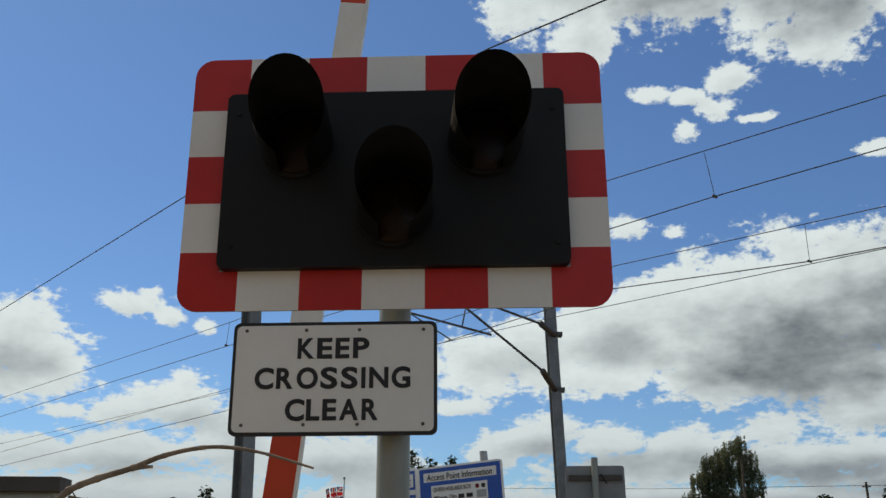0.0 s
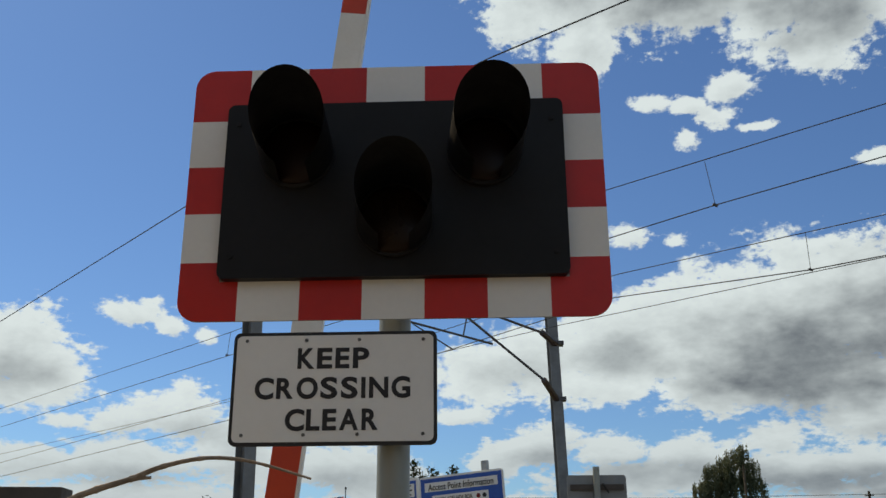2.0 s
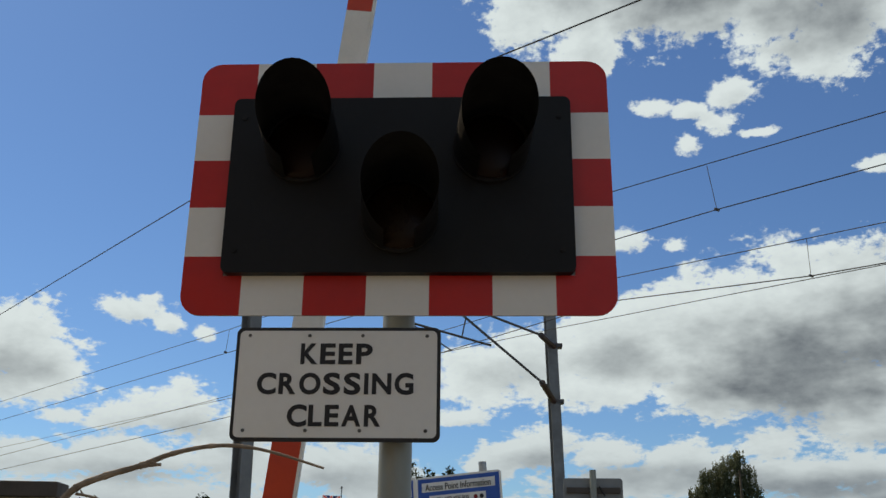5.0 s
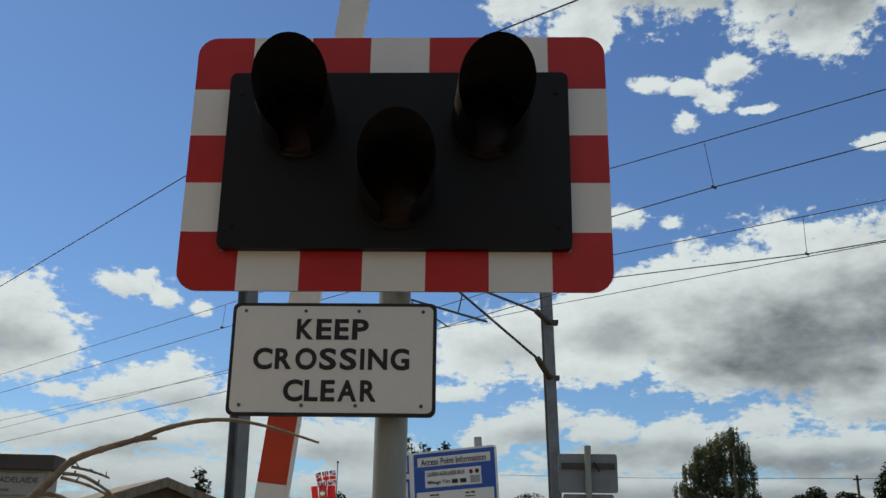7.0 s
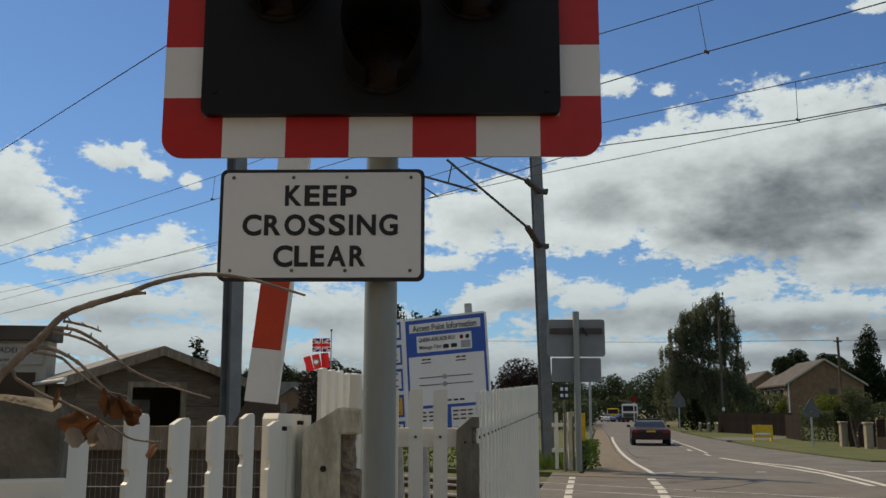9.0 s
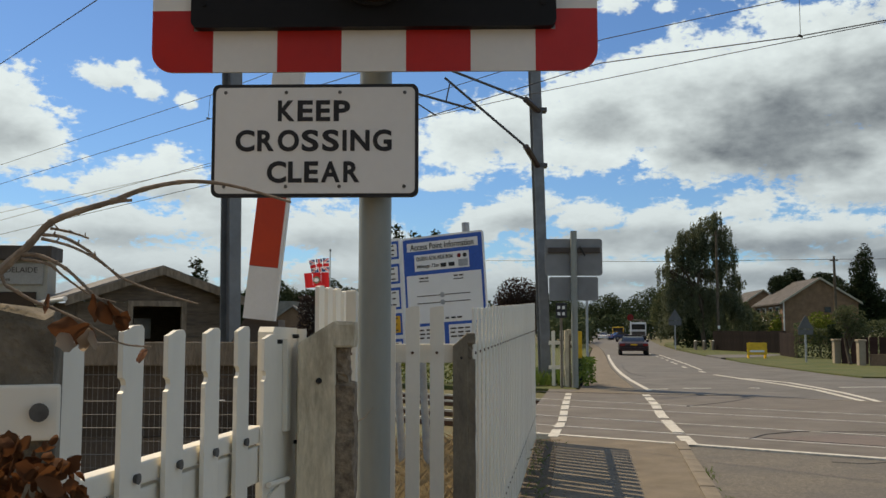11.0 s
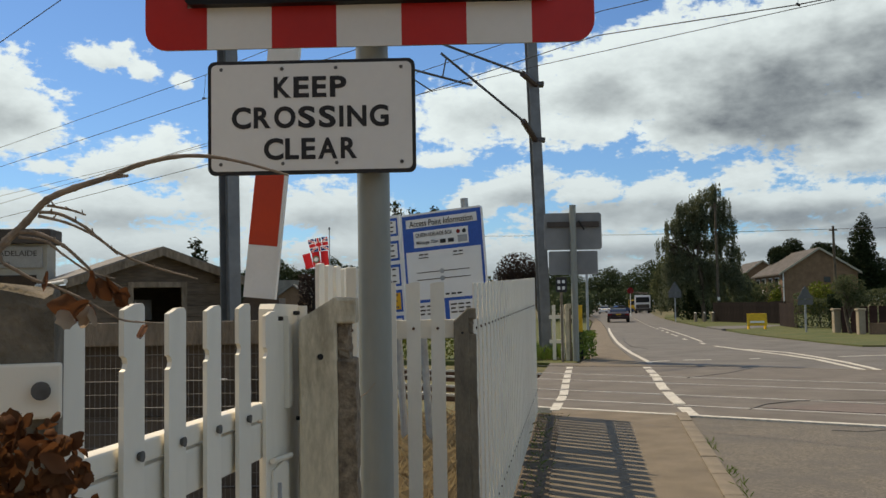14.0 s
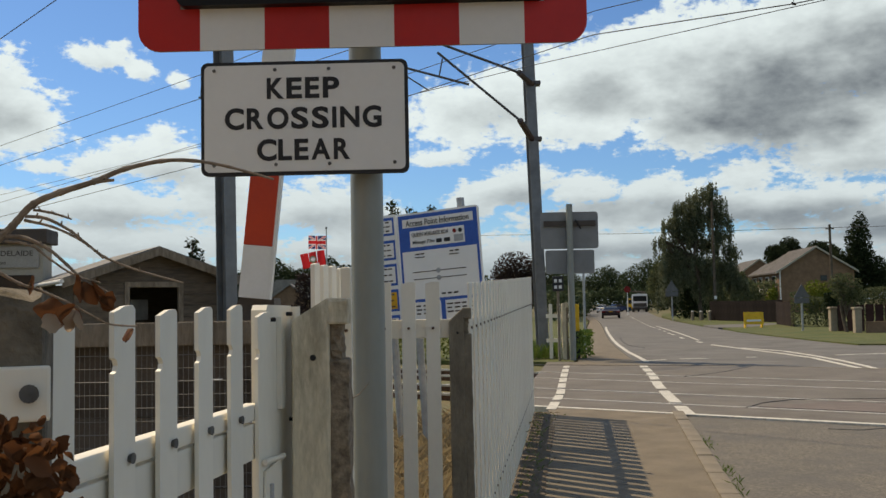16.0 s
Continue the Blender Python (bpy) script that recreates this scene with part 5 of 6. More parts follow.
tree("birch_tree", "tall drooping birch tree beside the road", (19.3, 75, 0), 6.5, 0.2, strands, 46000, 0.09, M_LEAF_S, 1.8, 4, 26)
tree("cypress_tree", "dark columnar cypress tree behind the houses", (44.6, 105, 0), 3.0, 0.3,
     [((0, 0, 4.6), (2.0, 1.8, 3.2)), ((-0.1, 0, 7.6), (1.5, 1.3, 2.4)), ((0.2, 0, 9.6), (0.9, 0.8, 1.5)), ((-2.4, 0, 4.6), (1.4, 1.2, 2.6)), ((2.0, 0, 4.0), (1.2, 1.2, 2.2))], 12000, 0.17, M_LEAF_D, 0, 5, 3)
tree("pine_tree", "dark tree behind the house roof", (38.8, 112, 0), 4.5, 0.3, [((0, 0, 6.6), (2.6, 1.8, 1.5)), ((0.6, 0, 8.0), (1.2, 1.0, 0.9)), ((-1.3, 0, 7.2), (1.0, 1.0, 0.8))], 6000, 0.17, M_LEAF_D, 0, 6, 4)
tree("dark_tree", "dark round tree behind the house", (42.0, 109, 0), 4.5, 0.3, [((0, 0, 6.2), (2.2, 1.8, 1.9)), ((-0.6, 0, 7.4), (1.0, 1.0, 0.8))], 6000, 0.17, M_LEAF_D, 0, 16, 4)
tree("purple_tree", "dark purple plum tree beyond the railway", (5.6, 90, 0), 2.2, 0.25, [((0, 0, 4.4), (2.4, 2, 2.2)), ((-1.2, 0, 3.2), (1.6, 1.4, 1.8)), ((1.6, 0, 4.0), (1.3, 1.2, 1.9))], 8000, 0.13, M_LEAF_P, 0.2, 7, 6)
tree("small_tree", "small round garden tree beside the verge", (16.75, 40.7, 0), 1.5, 0.09, [((0, 0, 1.95), (0.72, 0.7, 0.62)), ((0.25, 0, 1.5), (0.6, 0.5, 0.5)), ((-0.3, 0, 2.2), (0.4, 0.4, 0.4))], 2400, 0.06, M_LEAF, 0.4, 8, 5)
for i, (x, y, s, hgt, leaf) in enumerate(((31, 200, 6, 9.5, M_LEAF_F), (38, 190, 7, 10.4, M_LEAF_F), (24, 215, 7, 9.4, M_LEAF_F), (44, 170, 7, 9.5, M_LEAF_F), (17, 190, 8, 9.6, M_LEAF_F), (10, 170, 6, 7.4, M_LEAF_F),
                                 (30, 112, 4.4, 7.0, M_LEAF), (21.6, 95, 2.6, 7.2, M_LEAF), (29.5, 100, 2.4, 4.6, M_LEAF), (50, 120, 6, 7.5, M_LEAF_D),
                                 (-22.5, 120, 4.5, 7.3, M_LEAF_F), (-28, 122, 5, 7.0, M_LEAF_F), (-17, 125, 4, 6.6, M_LEAF_F), (-10, 120, 4, 6.8, M_LEAF_F), (-4, 130, 5, 7.4, M_LEAF_F), (-40, 130, 7, 7.6, M_LEAF_F), (-52, 140, 7, 8, M_LEAF_F))):
    tree("distant_tree", "leafy tree in the distance", (x, y, 0), hgt * 0.4, 0.3,
         [((0, 0, hgt * 0.52), (s * 0.8, s * 0.7, hgt * 0.42)), ((s * 0.5, 0, hgt * 0.4), (s * 0.5, s * 0.5, hgt * 0.33)), ((-s * 0.5, 0, hgt * 0.42), (s * 0.5, s * 0.5, hgt * 0.34)), ((0.1 * s, 0, hgt * 0.8), (s * 0.35, s * 0.35, hgt * 0.2))],
         10000, 0.17 if y < 130 else 0.24, leaf, 0.2, 20 + i, 4, group="distant trees")
for i, (x, y, hgt) in enumerate(((-8.2, 119, 15.0), (-3.4, 121, 14.8), (-6.0, 120, 14.4), (-33.5, 118, 11.0))):
    tree("tall_tree", "tall thin topped tree far beyond the board", (x, y, 0), hgt * 0.75, 0.3, [((0, 0, hgt - 1.0), (0.9, 0.9, 1.0)), ((0.5, 0, hgt - 2.6), (1.2, 1.1, 1.3)), ((-0.4, 0, hgt - 4.6), (1.8, 1.6, 2.0))], 700, 0.3, M_LEAF_D, 0.2, 60 + i, 4, group="tall trees")



def hedge(name, label, x0, y0, x1, y1, h, d, leaf, n, size, seed, category="hedge"):
    rng = random.Random(seed)
    V, F = [], []
    L = math.hypot(x1 - x0, y1 - y0)
    ux, uy = (x1 - x0) / L, (y1 - y0) / L
    for _ in range(n):
        s, f, z = rng.uniform(0, L), rng.uniform(-0.5, 0.5) * d, h * rng.random() ** 0.7
        z *= 1 + 0.10 * math.sin(s * 1.3 + seed) + 0.05 * math.sin(s * 3.1)
        p = Vector((x0 + ux * s - uy * f, y0 + uy * s + ux * f, z))
        u = Vector((rng.gauss(0, 1), rng.gauss(0, 1), rng.gauss(0, 1))).normalized() * size * rng.uniform(0.6, 1.4)
        w = u.cross(Vector((rng.gauss(0, 1), rng.gauss(0, 1), rng.gauss(0, 1)))).normalized() * size * 0.5
        i = len(V)
        V += [tuple(p - u), tuple(p + w), tuple(p + u), tuple(p - w)]
        F.append((i, i + 1, i + 2, i + 3))
    ob = new(name, mesh_tris(name, V, F, leaf))
    return tagged(ob, label, category)


hedge("tree_belt", "tall dark belt of trees beyond the railway", -19, 75, -4, 76, 5.0, 2.5, M_LEAF_D, 12000, 0.14, 9, "trees")
hedge("hedge", "copper brown beech hedge beyond the railway", -6.75, 40, -5.6, 40.4, 3.1, 1.0, M_LEAF_P, 2500, 0.07, 10)
hedge("bush", "bright yellow green bush beyond the tracks", -2.4, 26.6, 0.3, 26.8, 1.05, 0.8, M_LEAF_Y, 2600, 0.05, 12, "bush")
hedge("hedge", "clipped dark garden hedge", 18.4, 80, 20.8, 80, 2.7, 1.6, M_LEAF_D, 1600, 0.16, 1)
hedge("hedge", "trimmed green garden hedge behind the verge", 17.7, 50.2, 27, 46.8, 1.85, 1.0, M_LEAF, 9000, 0.07, 3)
# dark foliage added in place of a dark archway through the hedge
hedge("hedge", "small dark foliage block set in for a dark opening in the hedge", 18.75, 48.3, 19.35, 48.0, 1.6, 0.7, M_LEAF_D, 1800, 0.06, 2)
tree("bush", "bright yellow green bush before the brick house", (21.6, 57.0, 0), 1.2, 0.08, [((0, 0, 1.7), (0.85, 0.7, 1.0)), ((-0.5, 0, 1.3), (0.6, 0.5, 0.8)), ((0.6, 0, 1.6), (0.5, 0.5, 0.9))], 2600, 0.08, M_LEAF_Y, 0.2, 41, 4, "bush")
tree("bush", "narrow yellow green shrub before the brick house", (21.9, 66.0, 0), 1.2, 0.08, [((0, 0, 1.2), (0.45, 0.4, 1.1)), ((0.2, 0, 1.9), (0.25, 0.25, 0.6))], 1200, 0.09, M_LEAF_Y, 0.2, 42, 3, "bush")
hedge("weeds", "green weeds at the foot of the signal pole", 3.35, 24.7, 3.75, 26.5, 0.7, 0.4, M_BLADE, 500, 0.06, 6, "weeds")
hedge("bush", "leafy bushes under the birch tree", 20.6, 86, 30, 90, 3.2, 2.0, M_LEAF, 2600, 0.2, 7, "bush")
hedge("hedge", "hedge along the far footway", 8, 75, 17, 128, 2.6, 2.0, M_LEAF_F, 3500, 0.24, 8)
hedge("hedge", "low far hedge at the bend of the road", 14, 175, 50, 165, 4.0, 4.0, M_LEAF_F, 3500, 0.4, 9)
# unseen houses added behind the camera to bounce warm light onto shaded fronts
row = thing("bounce_terrace", "unseen row of buff brick houses added behind for warm bounce light", "house", pose(-16, -16, 0))
part("wall", box(0, 0, 0, 17, 7, 5.2), M_BOUNCE_BRICK, row)
part("roof", prism([(-0.3, 5.2), (17.3, 5.2), (16.5, 7.6), (0.5, 7.6)], -0.3, 7.3), M_TILE, row)
for k in range(5):
    for z in (0.9, 3.4):
        wn = part("window", box(1.2 + k * 3.3, 6.99, z, 2.6 + k * 3.3, 7.05, z + 1.2), M_BOARD, row)
        part("pane", box(1.3 + k * 3.3, 7.052, z + 0.1, 2.5 + k * 3.3, 7.07, z + 1.1), M_GLASSD, wn)
hedge("hedge", "low far hedge beyond the railway", -60, 100, 6, 96, 4.4, 3.0, M_LEAF_F, 5200, 0.35, 12)
hedge("shrubs", "brown garden shrubs beyond the railway", -9.5, 42, -2.5, 44, 1.6, 2.0, M_LEAF_P, 1600, 0.14, 13, "bush")

gf = thing("garden_fence", "dark board fence behind the verge", "fence")
bme2 = mesh_of("board", box(-0.24, -0.012, 0, 0.24, 0.012, 1.0), M_FENCE_D)
for i in range(22):
    o = share("board", bme2, gf, pose(18.9 + i * 0.075, 70.5 - i * 0.5, 0, 0, 0, -81.5))
    o.scale = (1.05, 1, 1.44 + random.uniform(-0.03, 0.03))
gf3 = thing("garden_fence", "grey brown board fence panel beside the drive", "fence")
bme4 = mesh_of("board", box(-0.24, -0.012, 0, 0.24, 0.012, 1.0), M_PANEL)
for i in range(11):
    o = share("board", bme4, gf3, pose(18.75 - i * 0.085, 55.5 - i * 0.5, 0, 0, 0, 80.4))
    o.scale = (1.05, 1, 1.34 + random.uniform(-0.03, 0.03))
gf2 = thing("garden_fence", "reddish board fence between brick piers", "fence")
M_REDFENCE = mat("red brown boards", (0.06, 0.026, 0.021), (0.042, 0.02, 0.017), 3, 0.9, bump=0.2, vary=0.2)
bme3 = mesh_of("board", box(-0.16, -0.012, 0, 0.16, 0.012, 1.0), M_REDFENCE)
for i in range(14):
    o = share("board", bme3, gf2, pose(16.95 + i * 0.33, 41.7 - i * 0.19, 0, 0, 0, -30))
    o.scale = (1, 1, 1.16 + random.uniform(-0.03, 0.03))
for x, y in ((16.72, 42.1), (16.75, 39.6)):
    pier = thing("brick_pier", "pale buff gate pier with a flat cap", "pier", pose(x, y, 0), group="brick piers")
    part("shaft", box(-0.14, -0.14, 0, 0.14, 0.14, 1.0, bevel=0.01), M_PIER, pier)
    part("cap", box(-0.18, -0.18, 1.004, 0.18, 0.18, 1.1, bevel=0.03), M_PIER, pier, "pale stone cap")
solo("garden_wall", box(17.0, 39.2, 0, 22.5, 39.42, 0.5, bevel=0.01), M_BRICK, "low buff brick garden wall", "wall")

ys = thing("road_works_sign", "yellow folding road works sign on the verge", "sign", pose(15.5, 49.5, 0.03, 0, 0, -8))
part("face", box(-0.5, -0.2, 0.16, 0.5, -0.16, 0.8, bevel=0.02, m=pose(0, 0, 0, -8, 0, 0)), M_YELLOW, ys, "yellow sign face")
part("stripe", box(-0.36, -0.225, 0.3, 0.36, -0.21, 0.4, m=pose(0, 0, 0, -8, 0, 0)), M_BOARD, ys, "pale stripe")
for x in (-0.42, 0.42):
    part("leg", box(x - 0.03, -0.2, 0, x + 0.03, 0.25, 0.22, bevel=0.005), M_YELLOW, ys)
M_SIGNBACK = mat("dull grey sign back", (0.13, 0.135, 0.14), (0.10, 0.105, 0.11), 3, 0.7, bump=0.05)
for (x, y, z, s, lab) in ((15.9, 43.5, 1.85, 0.38, "grey back of a triangular warning sign on the verge"), (16.8, 74, 2.7, 0.55, "grey back of a triangular warning sign far along the road")):
    w = thing("warning_sign", lab, "sign", pose(x, y, 0), group="warning signs")
    part("triangle", prism([(-s, z - s * 0.8), (s, z - s * 0.8), (0.0, z + s * 0.8)], 0, 0.03), M_SIGNBACK, w)
    part("sub_plate", box(-s * 0.9, 0, z - s * 1.5, s * 0.9, 0.03, z - s * 0.86), M_SIGNBACK, w)
    part("post", tube((0, 0.05, 0), (0, 0.05, z), 0.05, seg=8), M_GALV, w)
for x, y, h in ((27.7, 70, 6.95), (19.75, 72.5, 9.1)):
    tp = thing("telegraph_pole", "dark timber telegraph pole", "pole", pose(x, y, 0), group="telegraph poles")
    part("shaft", tube((0, 0, 0), (0, 0, h), 0.12, 0.085, 10), M_TRUNK, tp)
    part("insulator_bracket", box(-0.3, -0.05, h - 0.35, 0.3, 0.05, h - 0.27), M_TRUNK, tp)
    part("notice", box(-0.1, -0.17, 1.6, 0.1, -0.155, 1.85), M_BOARD, tp, "small white notice")
bm = bmesh.new()
pts = [(-9, 100, 8.9), (3.5, 90, 8.15), (15, 80, 7.3), (27.7, 70, 6.72), (60, 46, 5.2)]
for p, q in zip(pts, pts[1:]):
    bm_tube(bm, p, q, 0.02, seg=5, caps=False)
solo("telephone_wire", bm, M_WIRE, "thin telephone wire strung between poles", "cable", group="telephone wires")
for i in range(5):
    bp = thing("timber_bollard", "short pale timber bollard on the verge", "bollard", pose(17.6 + i * 0.55, 71 - i * 0.4, 0), group="timber bollards")
    part("shaft", tube((0, 0, 0), (0, 0, 0.7), 0.12, 0.11, 8), M_TIMBER, bp)
    part("top", tube((0, 0, 0.7), (0, 0, 0.74), 0.11, 0.06, 8), M_BOARD, bp)
bung = thing("bungalow", "low grey roofed house beyond the railway", "house", pose(-13.0, 62, 0))
part("wall", box(0, 0, 0, 7.5, 6, 2.3), M_RENDER, bung)
part("roof", prism([(-0.4, 2.2), (7.9, 2.2), (6.2, 3.4), (1.2, 3.4)], -0.4, 6.4), M_FELT, bung, "grey roof")
part("window", box(3.0, -0.04, 1.0, 4.4, 0.02, 1.9), M_GLASSD, bung, "dark window")
dorm = part("dormer", box(0.7, 0.3, 2.35, 1.75, 1.6, 3.15, bevel=0.02), M_BOARD, bung, "white roof dormer")
part("pane", box(0.8, 0.275, 2.6, 1.18, 0.297, 3.05), M_GLASSD, dorm)
part("pane", box(1.27, 0.275, 2.6, 1.65, 0.297, 3.05), M_GLASSD, dorm)
barn = thing("outbuilding", "small brown gabled outbuilding beyond the railway", "outbuilding", pose(-8.9, 45.6, 0, 0, 0, 6))
part("wall", prism([(0, 0), (1.6, 0), (1.6, 2.0), (0.85, 2.62), (0, 2.05)], 0, 3.0), M_BRICK, barn, "brown brick walls")
for a, b in (((0.85, 2.72), (-0.15, 2.02)), ((0.85, 2.72), (1.75, 1.97))):
    part("roof_slope", prism([a, b, (b[0], b[1] - 0.09), (a[0], a[1] - 0.09)], -0.15, 3.1), M_FELT, barn, "grey roof")


# ---- vehicles ----
def car(name, label, paint, m):
    c = thing(name, label, "car", m)
    prof = [(-2.1, 0.32), (-2.15, 0.55), (-2.1, 0.82), (-1.55, 0.93), (-0.95, 0.97), (0.95, 0.95), (2.0, 0.78), (2.15, 0.5), (2.1, 0.3)]
    bm = prism(prof, -0.86, 0.86)
    bmesh.ops.bevel(bm, geom=[e for e in bm.edges], offset=0.06, segments=2, affect="EDGES")
    bmesh.ops.transform(bm, matrix=Matrix.Rotation(radians(90), 4, "Z"), verts=bm.verts)
    part("body", bm, paint, c, smooth=True)
    bm = prism([(-1.5, 0.9), (-0.85, 1.33), (0.35, 1.37), (1.2, 0.93)], -0.7, 0.7)
    for v in bm.verts:
        if v.co.z > 1.2:
            v.co.y *= 0.84
    bmesh.ops.bevel(bm, geom=[e for e in bm.edges], offset=0.04, segments=2, affect="EDGES")
    bmesh.ops.transform(bm, matrix=Matrix.Rotation(radians(90), 4, "Z"), verts=bm.verts)
    part("cabin_glass", bm, M_GLASSD, c, "dark cabin windows", smooth=True)
    part("roof", box(-0.56, -0.75, 1.35, 0.56, 0.4, 1.395, bevel=0.02), paint, c)
    for sx in (-1, 1):
        part("tail_lamp", box(sx * 0.68 - 0.15, -2.17, 0.66, sx * 0.68 + 0.15, -2.08, 0.82, bevel=0.015), M_TAIL, c, "red tail lamp")
        part("mirror", box(sx * 0.94 - 0.08, 0.75, 0.9, sx * 0.94 + 0.08, 0.87, 1.04, bevel=0.02), paint, c)
        for y in (-1.3, 1.32):
            wh = part("wheel", tube((sx * 0.68, y, 0.31), (sx * 0.88, y, 0.31), 0.31, seg=20), M_TYRE, c, "black tyre", smooth=True)
            part("rim", tube((sx * 0.86, y, 0.31), (sx * 0.89, y, 0.31), 0.19, seg=14), M_GALV, wh)
    part("bumper", box(-0.8, -2.2, 0.34, 0.8, -2.1, 0.56, bevel=0.03), paint, c)
    for ch in c.children:
        ch.scale = (1, 1, 0.88)
    part("number_plate", box(-0.2, -2.19, 0.62, 0.2, -2.165, 0.70), M_ORANGE, c, "plain yellow plate")
    return c


dark_car = car("car", "dark red saloon car driving away on the road", M_CAR, pose(0, 0, 0))
white_car = car("car", "white car far off on the road", M_CARW, pose(23.0, 150, 0, 0, 0, -10))
blue_car = car("car", "blue car parked far off by the road", M_CARB, pose(25.2, 150, 0, 0, 0, -60))
tk = thing("lorry", "white tipper lorry coming along the road", "lorry", pose(23.6, 125, 0, 0, 0, 170))
part("cab", box(-1.15, 1.8, 0.75, 1.15, 3.4, 2.75, bevel=0.08), M_CARW, tk, "white cab", smooth=True)
part("windscreen", box(-1.0, 3.39, 1.65, 1.0, 3.42, 2.45, bevel=0.01), M_GLASSD, tk, "dark windscreen")
part("grille", box(-1.0, 3.39, 0.8, 1.0, 3.42, 1.35), M_FASCIA, tk)
part("bumper", box(-1.15, 3.3, 0.4, 1.15, 3.5, 0.75, bevel=0.03), M_FASCIA, tk)
part("body", box(-1.2, -3.4, 0.95, 1.2, 1.7, 2.5, bevel=0.04), M_GALV, tk, "grey load body")
part("crane", tube((-0.9, 1.7, 3.0), (1.6, 1.2, 3.2), 0.1, seg=8), M_FASCIA, tk)
for sx in (-1, 1):
    for y in (-2.3, 2.5):
        part("wheel", tube((sx * 0.8, y, 0.48), (sx * 1.12, y, 0.48), 0.48, seg=18), M_TYRE, tk, smooth=True)
yv = thing("yellow_van", "yellow road works van beside the lorry", "van", pose(22.0, 133, 0, 0, 0, 170))
part("body", box(-0.9, -2.3, 0.4, 0.9, 1.4, 2.1, bevel=0.08), M_YELLOW, yv, smooth=True)
part("bonnet", box(-0.88, 1.4, 0.4, 0.88, 2.3, 1.2, bevel=0.08), M_YELLOW, yv)
part("windscreen", box(-0.8, 1.4, 1.25, 0.8, 1.44, 1.95), M_GLASSD, yv)
for sx in (-1, 1):
    for y in (-1.5, 1.6):
        part("wheel", tube((sx * 0.7, y, 0.35), (sx * 0.92, y, 0.35), 0.35, seg=14), M_TYRE, yv)
sg = thing("stop_board", "red round stop board on a pole at road works", "sign", pose(20.6, 115, 0))
part("disc", tube((0, 0, 3.05), (0, 0.05, 3.05), 0.4, seg=24), M_TAIL, sg, "red disc")
part("stem", tube((0, 0.08, 0), (0, 0.08, 3.2), 0.05, seg=8), M_BOARD, sg)

# ---- flags ----
M_FB = leaf_mat("flag blue", (0.02, 0.03, 0.14), (0.02, 0.03, 0.14), 0.5)
M_FW = leaf_mat("flag white", (0.75, 0.70, 0.70), (0.75, 0.70, 0.70), 0.5)
M_FR = leaf_mat("flag red", (0.6, 0.03, 0.035), (0.6, 0.03, 0.035), 0.5)
M_FG = mat("flag emblem", (0.22, 0.26, 0.14), None, 3, 0.8, bump=0.0)
fp = thing("flagpole", "white flagpole with two flags beyond the railway", "flagpole", pose(-8.26, 60, 0))
part("shaft", tube((0, 0, 0), (0, 0, 6.55), 0.05, 0.035, 10), M_GALV, fp)
part("finial", tube((0, 0, 6.55), (0, 0, 6.68), 0.07, 0.05, 10), M_FASCIA, fp)


def jack(u, v):
    """Which colour the British flag has at u along and v up, both 0 to 1."""
    x, y = (u - 0.5) * 2, (v - 0.5)
    if abs(x) < 0.1 or abs(y) < 0.1:
        return 2
    if abs(x) < 0.17 or abs(y) < 0.17:
        return 1
    d = min(abs(y - x * 0.5), abs(y + x * 0.5))
    return 2 if d < 0.035 else 1 if d < 0.1 else 0


def red_flag(u, v):
    return 1 if math.hypot((u - 0.52) * 1.6, v - 0.5) < 0.15 else 3 if math.hypot((u - 0.52) * 1.6, v - 0.5) < 0.24 else 2


def flag(name, label, paint, w, h, z, nx, nz):
    f = thing(name, label, "flag", pose(-8.31, 60, z))
    panels = []
    for k in range(3):
        bm = bmesh.new()
        n = nx // 3
        for i in range(n):
            for j in range(nz):
                x0, x1 = -w / 3 * i / n, -w / 3 * (i + 1) / n
                z0, z1 = h * j / nz, h * (j + 1) / nz
                def wav(x):
                    return 0.05 * math.sin((x + k * w / 3) * 7)
                fc = bm.faces.new([bm.verts.new((x, wav(x), zz)) for x, zz in ((x0, z0), (x0, z1), (x1, z1), (x1, z0))])
                fc.material_index = paint((k * n + i + 0.5) / nx, (j + 0.5) / nz)
        bmesh.ops.remove_doubles(bm, verts=bm.verts, dist=0.0005)
        me = mesh_of("panel", bm, M_FB)
        for mm in (M_FW, M_FR, M_FG):
            me.materials.append(mm)
        o = new("panel", me)
        o.parent = f
        panels.append(o)
    return f, panels, w / 3


flag_a = flag("flag", "blue white and red British flag flying from the pole", jack, 1.15, 0.85, 5.25, 24, 16)
flag_b = flag("flag", "red flag with a round emblem below the other flag", red_flag, 1.5, 0.95, 4.25, 24, 16)

# ---- dry branch, dead leaves, grass ----
sap = thing("dry_branch", "bare grey brown branch with a few dead beech leaves", "branch")


